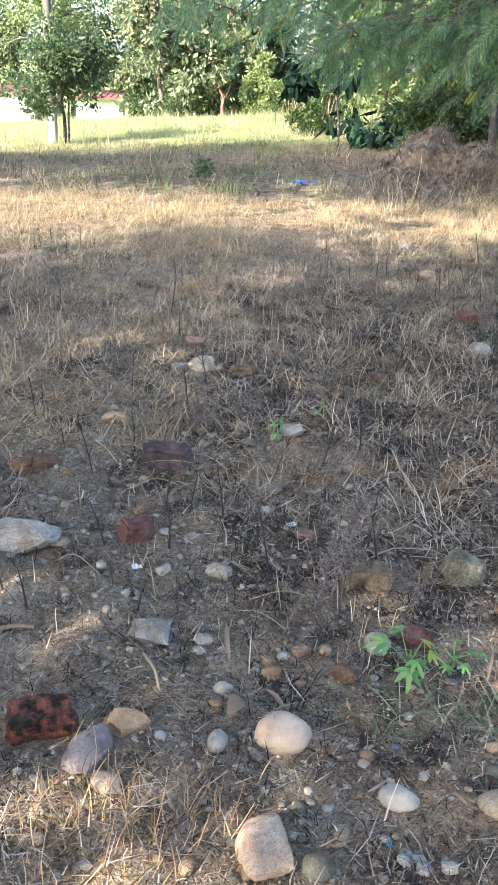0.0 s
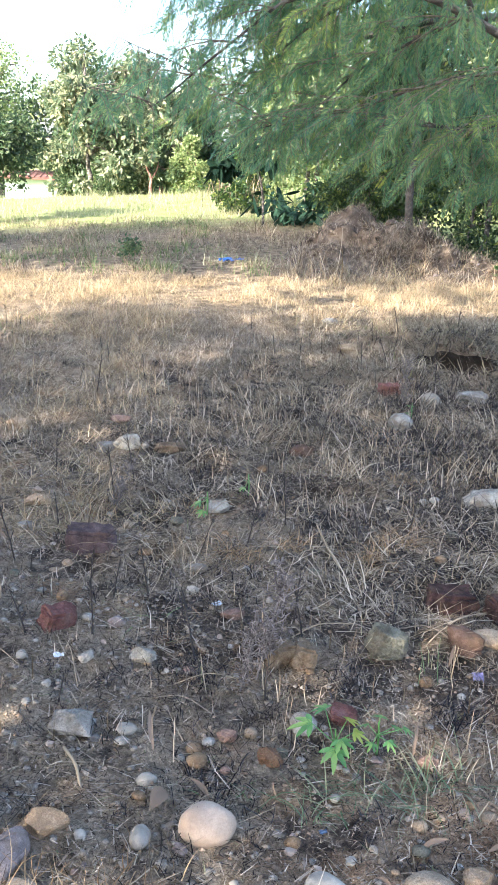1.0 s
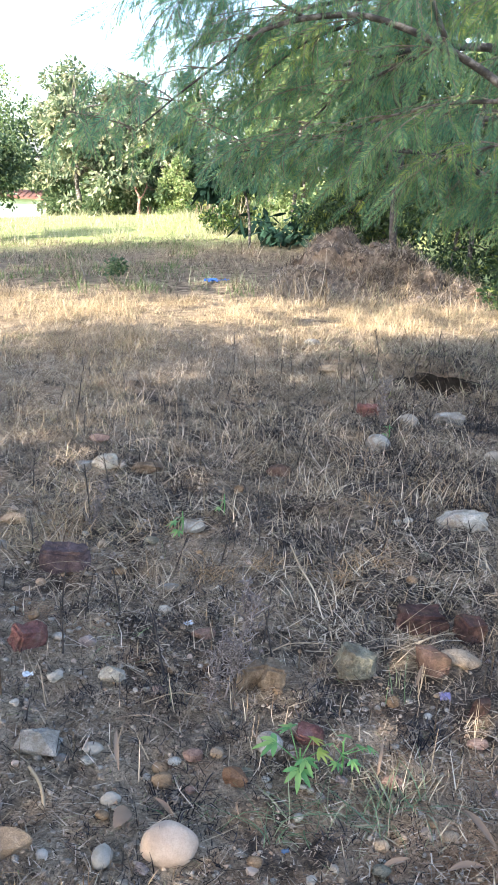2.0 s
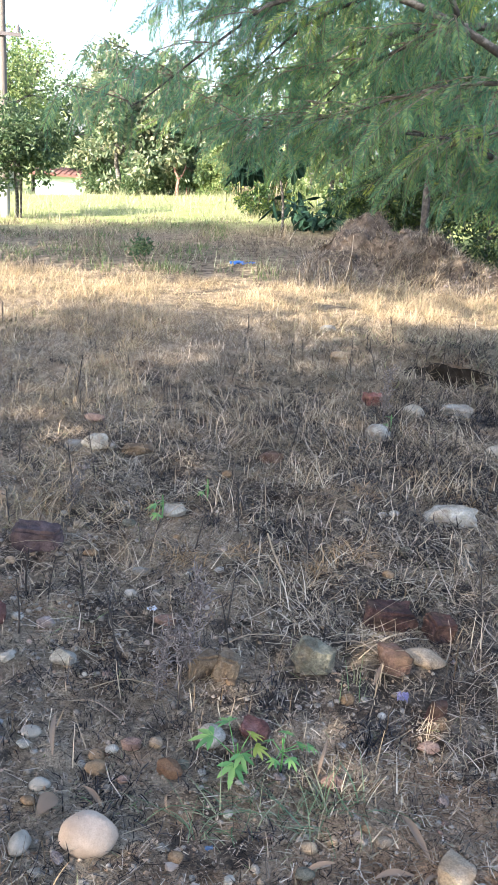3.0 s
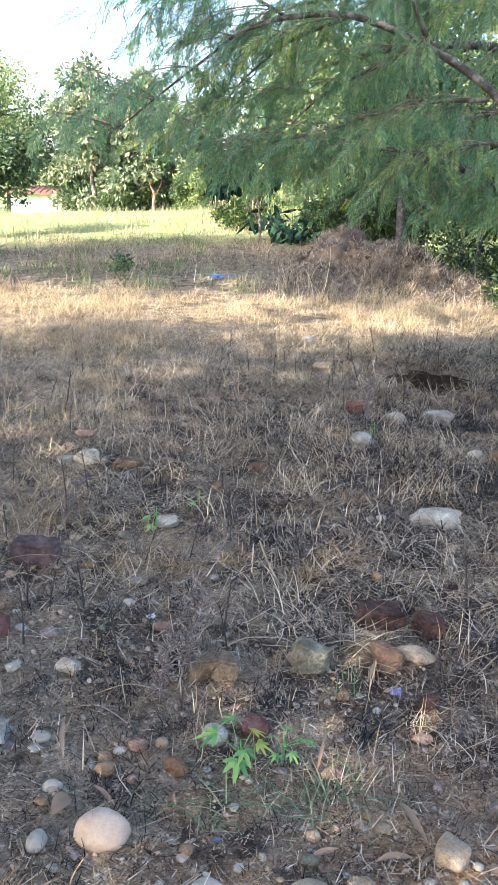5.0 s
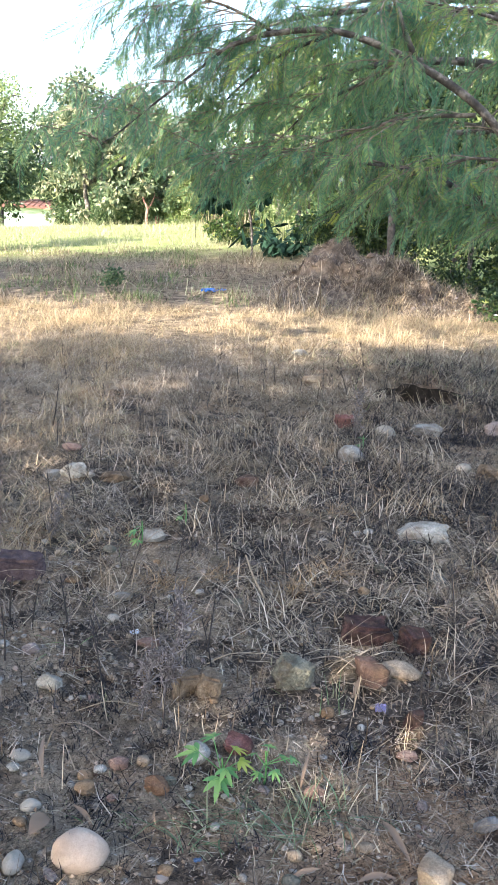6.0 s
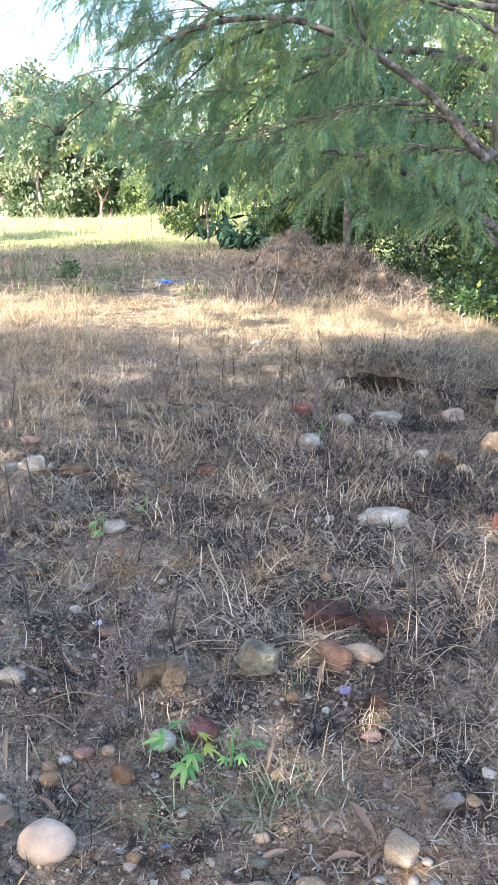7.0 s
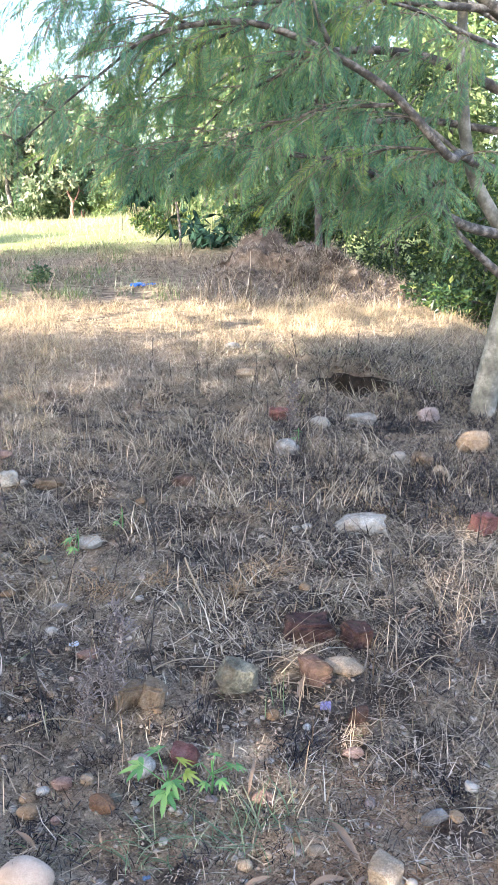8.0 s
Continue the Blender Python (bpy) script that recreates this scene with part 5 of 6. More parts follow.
spoil = new("dug_earth", mesh_of("dug_earth", *gravel(3000, 1.6, 4.8, 5.6, 8.2, 0.005, 0.035, lambda x, y: 0.9 * np.maximum(bell(x, y, 2.65, 6.3, 0.55, 0.45), bell(x, y, 3.8, 6.1, 0.45, 0.35)) * np.all([pit_reach(x - p[0], y - p[1], p[2], p[3]) > 1.2 for p in PITS], axis=0)), SPOIL, True))
tagged(spoil, "crumbly brown earth dug out round the hollow", "soil", kind="stuff")
grit = new("gravel", mesh_of("gravel", *gravel(19000, -1.5, 3.0, 0.7, 4.6, 0.0025, 0.017, lambda x, y: wedge(x, y) * (0.25 + 0.75 * bare(x, y)) * (0.4 + 0.6 * patchy(x, y, 3.0, 37))), GRIT, True))
tagged(grit, "fine mixed gravel and grit strewn on brown soil", "gravel", kind="stuff")


OCTA_V = np.array([(1, 0, 0), (0, 1, 0), (-1, 0, 0), (0, -1, 0), (0, 0, 1), (0, 0, -1)], float)
OCTA_F = np.array([(0, 1, 4), (1, 2, 4), (2, 3, 4), (3, 0, 4), (1, 0, 5), (2, 1, 5), (3, 2, 5), (0, 3, 5)])


def crumbs(count, x0, x1, y0, y1, small, large, keep):
    """Small angular lumps of earth."""
    x, y = x0 + (x1 - x0) * rng.random(count), y0 + (y1 - y0) * rng.random(count) ** 1.3
    ok = rng.random(count) < keep(x, y)
    x, y = x[ok], y[ok]
    m = len(x)
    s = small + (large - small) * rng.random(m) ** 2.5
    v = OCTA_V[None] * (s[:, None] * (0.6 + 0.8 * rng.random((m, 6))))[..., None]
    v = v + rng.normal(size=v.shape) * (s * 0.2)[:, None, None]
    v[..., 2] *= 0.7
    v = v + np.stack([x, y, gz(x, y) + s * 0.15], 1)[:, None]
    return v.reshape(-1, 3), (np.arange(m)[:, None, None] * 6 + OCTA_F[None]).reshape(-1, 3)


lumps = new("soil_crumbs", mesh_of("soil_crumbs", *crumbs(17000, -1.5, 2.9, 0.6, 4.2, 0.0022, 0.009, lambda x, y: (x > -0.3 - 0.3 * y) & (x < 0.9 + 0.56 * y)), CRUMB))
tagged(lumps, "crumbs and small clods of brown and burnt earth", "soil", kind="stuff")


# ---- grass, straw and burnt stubble ----
def sown(count, x0, x1, y0, y1, keep):
    x, y = x0 + (x1 - x0) * rng.random(count), y0 + (y1 - y0) * rng.random(count)
    ok = rng.random(count) < keep(x, y)
    for cx, cy, rx, ry, _ in PITS:
        ok &= pit_reach(x - cx, y - cy, rx, ry) > 1.14
    for sx, sy, r in spots if y0 < 5 else ():
        ok &= (x - sx) ** 2 + (y - sy) ** 2 > r * r
    return x[ok], y[ok]


def blades(x, y, length, lean, bend, width, lift=0.0, seg=3, over=gz, vary=0.0, curl=0.7):
    m = len(x)
    grow = 1 - vary + 1.6 * vary * patchy(x, y, 1.4, 15, 0.25, 0.75)
    base = np.stack([x, y, over(x, y) - 0.004 + lift * rng.random(m)], 1)
    return ribbons(base, rng.random(m) * 6.28, lean[0] + (lean[1] - lean[0]) * rng.random(m), (length[0] + (length[1] - length[0]) * rng.random(m) ** 1.6) * grow, width[0] + (width[1] - width[0]) * rng.random(m), bend[0] + (bend[1] - bend[0]) * rng.random(m), seg, curl=curl * rng.normal(size=m))


def trodden(x, y):
    """Flattened ground round the pit, with no standing grass."""
    return step(1.3, 2.6, x) * step(5.3, 6.2, y) * (1 - step(7.6, 8.3, y))


def straw_keep(x, y):
    return np.clip((0.10 + 0.90 * patchy(x, y, 1.6, 21)) * (1 - 0.85 * bare(x, y)) * (0.6 + 0.4 * step(1.6, 3.6, y)), 0.06, 1)


def stuff(name, pieces, material, label, category):
    ob = new(name, mesh_of(name, *joined(pieces), material))
    return tagged(ob, label, category, kind="stuff")


# straws lying flat
stuff("straw_litter", [blades(*sown(95000, -2.8, 5.4, 0.6, 8.4, lambda x, y: wedge(x, y) * straw_keep(x, y)), (0.02, 0.15), (1.0, 1.56), (-0.5, 0.9), (0.002, 0.005), 0.05, 2, curl=0.5)], STRAW, "dead straw lying flat on the soil in all directions", "straw")
stuff("grey_straw", [blades(*sown(95000, -2.8, 5.4, 0.6, 8.4, lambda x, y: wedge(x, y) * straw_keep(x, y) * (0.3 + 0.7 * patchy(x, y, 0.9, 41))), (0.02, 0.14), (0.9, 1.56), (-0.5, 0.9), (0.002, 0.0045), 0.04, 2, curl=0.45)], GREYSTRAW, "grey weathered stalks matted on the burnt soil", "straw")


stuff("trodden_litter", [blades(*sown(12000, 1.2, 5.0, 5.4, 8.5, lambda x, y: wedge(x, y) * (0.2 + 0.8 * trodden(x, y))), (0.05, 0.24), (0.8, 1.57), (-0.5, 1.2), (0.005, 0.012), 0.04, 3, curl=1.0)], WEED, "dark flattened weeds and straw round the hollow", "straw")


def clumps_of(count, x0, x1, y0, y1, keep, each, radius):
    cx, cy = sown(count, x0, x1, y0, y1, keep)
    k = np.repeat(np.arange(len(cx)), each)
    a, r = rng.random(len(k)) * 6.28, radius * rng.random(len(k)) ** 0.7
    return cx[k] + np.cos(a) * r, cy[k] + np.sin(a) * r


# burnt tangles and short broken chaff strewn over the near ground
stuff("charred_litter", [blades(*clumps_of(6800, -2.0, 3.8, 0.7, 6.4, lambda x, y: wedge(x, y) * (0.12 + 0.88 * patchy(x, y, 2.1, 61, 0.40, 0.56)) * (1 - 0.5 * bare(x, y)) * (1 - 0.92 * bell(x, y, 1.15, 1.05, 0.7, 0.4)) * (1 - 0.75 * bell(x, y, -0.4, 1.7, 0.8, 0.9)) * (1 - 0.5 * step(4.0, 6.4, y)), 26, 0.05), (0.015, 0.06), (0.7, 1.58), (-0.7, 1.0), (0.0015, 0.0036), 0.034, 2, curl=2.0)], CHAR, "tangled charred stalks and black ash on soil", "burnt litter")
near_bits = lambda x, y: wedge(x, y) * (0.4 + 0.6 * patchy(x, y, 2.2, 33)) * (1 - 0.45 * bare(x, y))
stuff("chaff", [blades(*sown(60000, -1.7, 3.2, 0.6, 4.6, near_bits), (0.012, 0.065), (0.9, 1.58), (-0.6, 0.9), (0.0018, 0.0044), 0.02, 1, curl=0.0)], WEED, "short bits of chaff and broken straw on soil", "straw")
stuff("broken_straw", [blades(*sown(85000, -1.7, 3.2, 0.6, 4.6, near_bits), (0.015, 0.075), (1.0, 1.58), (-0.5, 0.7), (0.0016, 0.0038), 0.03, 1, curl=0.0)], GREYSTRAW, "broken weathered straw in all directions on soil", "straw")


stuff("fine_litter", [blades(*sown(150000, -1.5, 2.9, 0.6, 3.9, lambda x, y: (x > -0.35 - 0.30 * y) & (x < 0.85 + 0.56 * y)), (0.005, 0.028), (1.2, 1.62), (-0.5, 0.5), (0.0012, 0.0032), 0.012, 1, curl=0.0)], LITTER, "fine crumbled straw, bark and charcoal bits on soil", "litter")


# long dead grass combed flat in swathes
mx, my = sown(900, -2.6, 4.8, 1.7, 8.2, lambda x, y: wedge(x, y) * (0.15 + 0.85 * patchy(x, y, 0.9, 44)) * step(1.2, 3.6, y) * (1 - 0.9 * bare(x, y)) * (1 - 0.6 * trodden(x, y)))
k = np.repeat(np.arange(len(mx)), 34)
mat_x, mat_y = mx[k] + rng.normal(size=len(k)) * 0.07, my[k] + rng.normal(size=len(k)) * 0.07
mat_az = (rng.random(len(mx)) * 6.28)[k] + rng.normal(size=len(k)) * 0.6
stuff("matted_grass", [ribbons(np.stack([mat_x, mat_y, gz(mat_x, mat_y) + 0.03 * rng.random(len(k))], 1), mat_az, 0.5 + 0.9 * rng.random(len(k)), 0.08 + 0.2 * rng.random(len(k)), 0.0022 + 0.003 * rng.random(len(k)), 0.3 + 0.9 * rng.random(len(k)), 3, curl=0.5 * rng.normal(size=len(k)))], STRAW, "long dead grass matted flat in swathes", "dry grass")
# upright stubble in clumps
stuff("dry_stubble", [blades(*clumps_of(5200, -3.2, 5.2, 2.0, 8.6, lambda x, y: wedge(x, y) * (0.15 + 0.85 * patchy(x, y, 1.1, 51)) * step(1.6, 5.0, y) * (1 - 0.8 * bare(x, y)) * (1 - 0.7 * trodden(x, y)), 18, 0.09), (0.04, 0.18), (0.2, 1.4), (0.2, 2.2), (0.0032, 0.007), seg=2, vary=0.7, curl=1.2)], GREYSTRAW, "tan dry grass stubble in matted clumps", "dry grass")
stuff("burnt_stubble", [blades(*clumps_of(4800, -1.9, 4.4, 0.8, 7.5, lambda x, y: wedge(x, y) * (0.06 + 0.94 * patchy(x, y, 2.1, 61, 0.40, 0.58)) * (1 - 0.7 * bare(x, y)) * (1 - 0.92 * bell(x, y, 1.15, 1.05, 0.7, 0.4)) * (1 - 0.6 * step(5, 7.5, y)), 15, 0.06), (0.02, 0.10), (0.1, 1.4), (0.0, 1.8), (0.002, 0.0045), curl=1.4)], CHAR, "blackened stubble of burnt grass on ashy soil", "burnt grass")
stuff("cut_stalks", [blades(*sown(2600, -1.5, 3.4, 1.5, 5.5, lambda x, y: wedge(x, y) * patchy(x, y, 1.1, 77) * (1 - 0.7 * bare(x, y))), (0.05, 0.15), (0.0, 0.3), (0.0, 0.3), (0.0035, 0.006))], STRAW, "pale cut stalks standing upright", "stubble")
# the tall dry grass in the sunlit strip
stuff("tall_dry_grass", [blades(*clumps_of(6000, -4.5, 5.6, 7.0, 11.4, lambda x, y: wedge(x, y, 0.6) * (0.7 + 0.3 * patchy(x, y, 0.8, 71)) * step(7.3, 8.6, y + 0.5 * vnoise(x, y, 0.8, 5)) * (1 - step(10.4, 11.4, y)) * (1 - 0.95 * trodden(x, y)), 16, 0.14), (0.05, 0.24), (0.2, 1.3), (0.3, 2.0), (0.0032, 0.0065), seg=2, vary=0.7, curl=1.2)], GOLD, "pale golden dry grass standing across the field", "dry grass")
# weeds between the strip and the meadow, and on the heap
stuff("dry_weeds", [blades(*clumps_of(7200, -8.5, 6.6, 10.6, 23.8, lambda x, y: wedge(x, y, 0.8) * (0.3 + 0.7 * patchy(x, y, 0.6, 81)), 14, 0.24), (0.05, 0.32), (0.3, 1.5), (0.3, 2.0), (0.006, 0.012), seg=2, over=top, vary=0.95, curl=1.0)], WEED, "brown withered weeds and grass in the shade", "dry weeds")
stuff("heap_weeds", [blades(*clumps_of(6200, 1.8, 5.9, 10.2, 16.5, lambda x, y: step(-0.02, 0.10, heap(x, y)) * (0.38 + 0.88 * patchy(x, y, 1.9, 85, 0.38, 0.58)) * (1 - 0.75 * bell(x, y, 4.7, 12.2, 0.55, 1.2)), 14, 0.16), (0.05, 0.24), (0.3, 1.5), (0.2, 1.8), (0.005, 0.010), seg=2, over=top, vary=0.9, curl=1.0)], HEAPWEED, "withered grey-brown weeds over the spoil heap", "dry weeds")
stuff("meadow_grass", [blades(*clumps_of(6500, -14, 6, 21.5, 38.0, lambda x, y: wedge(x, y, 2) * (0.4 + 0.6 * patchy(x, y, 0.35, 91)) * step(21.0, 24.0, y), 9, 0.3), (0.10, 0.42), (0.1, 1.1), (0.1, 1.3), (0.010, 0.020), seg=2, vary=0.7, curl=0.9)], MEADOW, "yellow-green meadow grass in the sun", "meadow grass")


stuff("green_weeds", [blades(*clumps_of(800, -7, 1.2, 11.6, 22.0, lambda x, y: wedge(x, y, 0.6) * patchy(x, y, 0.45, 99, 0.42, 0.68), 14, 0.2), (0.05, 0.2), (0.0, 1.2), (0.0, 1.0), (0.006, 0.014), seg=2)], MEADOWGREEN, "low green weeds among withered grass", "weeds")


# ---- small plants ----
def palm_leaf(lobes, length, wide):
    """A hand-shaped leaf along +x with toothed lobes, folded along each lobe's rib."""
    vs, fs, at = [], [], 0
    for k in range(lobes):
        a = radians(-75 + 150 * k / (lobes - 1))
        ln = length * (1 - 0.38 * abs(k - (lobes - 1) / 2) / ((lobes - 1) / 2))
        u, w = np.array([math.cos(a), math.sin(a), 0]), np.array([-math.sin(a), math.cos(a), 0])
        m = 7
        rows = []
        for q in range(m + 1):
            t = q / m
            half = wide * math.sin(math.pi * min(1, 0.08 + 0.92 * t)) ** 0.8 * (1.0 if q % 2 else 0.8)
            c = u * ln * t + np.array([0, 0, -0.20 * ln * t * t])
            rows += [c - w * half + np.array([0, 0, 0.25 * half]), c, c + w * half + np.array([0, 0, 0.25 * half])]
        vs.append(np.array(rows))
        fs.append(np.array([[3 * q + e, 3 * q + e + 1, 3 * q + e + 4, 3 * q + e + 3] for q in range(m) for e in (0, 1)]) + at)
        at += len(rows)
    return np.concatenate(vs), np.concatenate(fs)


def seedling(x, y, leaves, label, rz=0.0):
    """A young plant: a stem, and leaves on stalks; each leaf is (azimuth, reach, height, size, yellow)."""
    z = float(gz(x, y))
    s = root("seedling", x, y, z, rz)
    part("stem", mesh_of("stem", *limb([(0, 0, -0.02), (0.004, 0.002, 0.05), (0, 0.004, 0.11)], 0.004, 0.0025, 6), FRESH, True), s)
    for az, reach, high, size, yellow in leaves:
        a = radians(az)
        tip = np.array([math.cos(a) * reach, math.sin(a) * reach, high])
        v, f = palm_leaf(5, size * 1.0, size * 0.125)
        m = np.array(Euler((radians(rng.normal() * 8), radians(8 + 14 * rng.random()), a)).to_matrix())
        lf = part("leaf", mesh_of("leaf", v @ m.T + tip, f, YELLOWLEAF if yellow else FRESH, True), s, "yellowing leaf" if yellow else "")
        part("stalk", mesh_of("stalk", *limb([(0, 0, 0.06 + 0.02 * rng.random()), tip * 0.55 + np.array([0, 0, 0.03]), tip], 0.0018, 0.0012, 5), FRESH, True), lf)
    return tagged(s, label, "seedling")


seedling(0.675, 1.56, [(172, 0.07, 0.13, 0.075, False), (258, 0.05, 0.085, 0.075, False), (285, 0.03, 0.10, 0.06, False), (20, 0.035, 0.135, 0.055, True), (340, 0.05, 0.115, 0.055, True), (120, 0.05, 0.15, 0.06, False)], "bright green seedling with hand-shaped leaves, some yellow")
seedling(0.80, 1.57, [(10, 0.045, 0.09, 0.045, False), (70, 0.04, 0.10, 0.045, False), (300, 0.04, 0.075, 0.04, False), (160, 0.03, 0.10, 0.04, False), (350, 0.07, 0.10, 0.04, False), (230, 0.03, 0.06, 0.035, False)], "green seedling with small hand-shaped leaves")
seedling(0.40, 3.28, [(180, 0.03, 0.06, 0.06, False), (240, 0.04, 0.03, 0.05, False), (110, 0.03, 0.07, 0.05, False)], "tiny green seedling beside a pale stone")
seedling(0.61, 3.45, [(100, 0.02, 0.07, 0.035, False), (220, 0.03, 0.05, 0.035, False)], "tiny green seedling in straw")
seedling(1.80, 4.75, [(90, 0.02, 0.09, 0.06, False), (200, 0.03, 0.05, 0.06, False)], "tiny yellow-green seedling beside a grey stone")
seedling(-0.85, 2.85, [(60, 0.02, 0.07, 0.06, False), (200, 0.03, 0.06, 0.05, False)], "tiny green seedling on bare soil")


def grass_tuft(x, y, count, length, material, label, lean=(0.2, 1.2), bend=(0.4, 1.3), radius=0.035, width=(0.002, 0.005)):
    px, py = x + rng.normal(size=count) * radius, y + rng.normal(size=count) * radius
    v, f = blades(px, py, length, lean, bend, width, 0.0, 5 if y < 6 else 3, top)
    z = float(top(x, y))
    t = root("grass_tuft", x, y, z)
    tagged(part("leaf_tuft", mesh_of("leaf_tuft", v - np.array([x, y, z]), f, material), t), kind="stuff")
    return tagged(t, label, "grass")


GREEN_T = "green grass tuft with arching blades"
for tx, ty in ((-1.8, 8.0), (-1.6, 7.8), (-1.45, 7.55), (-1.3, 7.75), (-1.1, 7.9), (-1.15, 7.3), (-1.5, 7.2), (-1.75, 7.5), (-0.95, 7.7), (-1.3, 6.95)):
    grass_tuft(tx, ty, 60, (0.05, 0.16), MEADOWGREEN, "low green grass patch in the dry field", (0.2, 1.3), (0.4, 1.6), 0.14, (0.003, 0.006))
grass_tuft(0.62, 1.38, 16, (0.10, 0.22), GRASSGREEN, GREEN_T, (0.5, 1.2), (0.9, 1.7), 0.03, (0.003, 0.006))
grass_tuft(0.93, 1.40, 22, (0.08, 0.22), GRASSGREEN, GREEN_T, radius=0.05, width=(0.003, 0.007))
grass_tuft(0.98, 1.47, 30, (0.08, 0.20), STRAW, "pale dry tuft mixed with green grass")
grass_tuft(0.16, 2.33, 6, (0.08, 0.17), FRESH, "thin green grass sprout")
grass_tuft(0.36, 1.42, 10, (0.02, 0.05), FRESH, "tiny green sprouts on soil", radius=0.05)
grass_tuft(1.10, 1.95, 8, (0.08, 0.18), GRASSGREEN, "thin green grass sprout", (0.0, 0.4), (0.0, 0.5))
STRAW_T = "pale dry grass tuft standing on soil"
for tx, ty, cnt, ln in ((-0.1, 1.02, 70, 0.22), (-0.18, 1.1, 50, 0.2), (0.03, 1.0, 40, 0.2), (0.12, 1.08, 24, 0.16), (0.2, 1.06, 18, 0.18), (-0.2, 0.9, 40, 0.16), (0.0, 0.88, 40, 0.15)):
    grass_tuft(tx, ty, int(cnt * 1.9), (0.03, ln * 0.8), SUN_STRAW, STRAW_T, (0.1, 1.3), (-0.6, 2.2), 0.07, (0.002, 0.0045))
for tx, ty, cnt, ln in ((1.4, 1.62, 40, 0.26), (1.62, 1.75, 44, 0.3), (1.85, 2.15, 40, 0.3), (1.72, 2.45, 36, 0.28), (1.55, 2.1, 40, 0.28), (-0.12, 2.36, 16, 0.16), (0.05, 2.42, 12, 0.16), (1.42, 1.88, 40, 0.24), (1.55, 1.95, 36, 0.26), (1.5, 2.5, 24, 0.22), (0.85, 1.62, 40, 0.16)):
    grass_tuft(tx, ty, int(cnt * 0.8), (0.03, ln * 0.8), GREYSTRAW, STRAW_T, (0.1, 1.3), (-0.6, 2.2), 0.05, (0.002, 0.005))
for tx, ty, cnt, ln in ((1.28, 1.62, 26, 0.2), (1.08, 1.46, 30, 0.16), (0.98, 1.34, 26, 0.14), (1.3, 1.72, 30, 0.18), (1.62, 2.25, 26, 0.24), (1.75, 1.9, 30, 0.26), (1.22, 2.0, 30, 0.14), (0.55, 1.62, 26, 0.12), (1.15, 1.55, 22, 0.16), (0.62, 3.5, 22, 0.2), (1.3, 3.2, 26, 0.22), (1.95, 3.7, 34, 0.22), (2.1, 2.7, 34, 0.26), (1.9, 2.4, 30, 0.26)):
    grass_tuft(tx, ty, int(cnt * 0.8), (0.03, ln * 0.8), STRAW, STRAW_T, (0.1, 1.3), (-0.6, 2.2), 0.05, (0.002, 0.005))
for tx, ty in ((1.02, 12.9), (0.2, 12.3), (-2.4, 13.5), (-0.8, 15.0), (1.6, 12.4)):
    grass_tuft(tx, ty, 60, (0.12, 0.38), MEADOW, "green weed clump among withered grass", radius=0.16, width=(0.006, 0.012))
for k in range(34):
    tx, ty = 1.4 + 4.1 * rng.random(), 10.6 + 1.9 * rng.random()
    grass_tuft(tx, ty, 30, (0.12, 0.36), (WEED, GREYSTRAW, GOLD)[k % 3], "withered weed clump at the foot of the spoil heap", (0.0, 0.9), (0.3, 1.8), 0.1, (0.005, 0.010))
for k in range(46):
    ty = 11.2 + 6.0 * rng.random()
    tx = -0.28 * ty + (0.28 * ty + 1.8) * rng.random()
    grass_tuft(tx, ty, 30, (0.12, 0.36), (WEED, HEAPWEED, MEADOWGREEN)[k % 3], ("withered brown weed clump in shade", "withered grey weed clump in shade", "green weed clump among withered grass")[k % 3], (0.0, 0.9), (0.2, 1.5), 0.12, (0.006, 0.012))
for tx, ty in ((2.15, 11.6), (2.5, 11.3), (2.35, 17.5), (2.2, 18.1)):
    grass_tuft(tx, ty, 26, (0.3, 0.75), STRAW, "tall pale dry weed with arching stalks", (0.0, 0.7), (0.3, 1.5), 0.1, (0.008, 0.016))
grass_tuft(2.75, 7.5, 150, (0.02, 0.07), MEADOWGREEN, "low mossy green patch at the pit's edge", (0.2, 1.2), (0, 0.5), 0.22, (0.005, 0.01))
grass_tuft(2.2, 7.5, 110, (0.02, 0.06), MEADOWGREEN, "low mossy green patch in dry grass", (0.2, 1.2), (0, 0.5), 0.2, (0.005, 0.01))


# burnt and withered weeds that stand upright
def weed_pieces(high, twigs, fuzz, seed):
    """A stem, and its twigs, each with short side shoots."""
    r = np.random.default_rng(seed)
    bend = r.normal(size=2) * 0.12 * high
    line = [(0, 0, -0.02), (bend[0] * 0.3, bend[1] * 0.3, high * 0.4), (bend[0], bend[1], high)]
    stem, sides = limb(line, 0.0042, 0.0018, 5, 4, 0.3), []
    dense = smooth_line(line, 8)
    for k in range(twigs):
        b = dense[int(len(dense) * (0.25 + 0.7 * r.random()))]
        a = r.random() * 6.28
        ln = high * (0.10 + 0.2 * r.random())
        e = b + np.array([math.cos(a) * ln * 0.55, math.sin(a) * ln * 0.55, ln * (0.3 + 0.6 * r.random())])
        sides.append(tube([b, (b + e) / 2 + r.normal(size=3) * 0.005, e], [0.0020, 0.0016, 0.0010], 4))
        for q in range(fuzz):
            c = b + (e - b) * r.random()
            d = c + r.normal(size=3) * 0.012
            sides.append(tube([c, (c + d) / 2, d], [0.0016, 0.0024, 0.0008], 3))
    return stem, sides


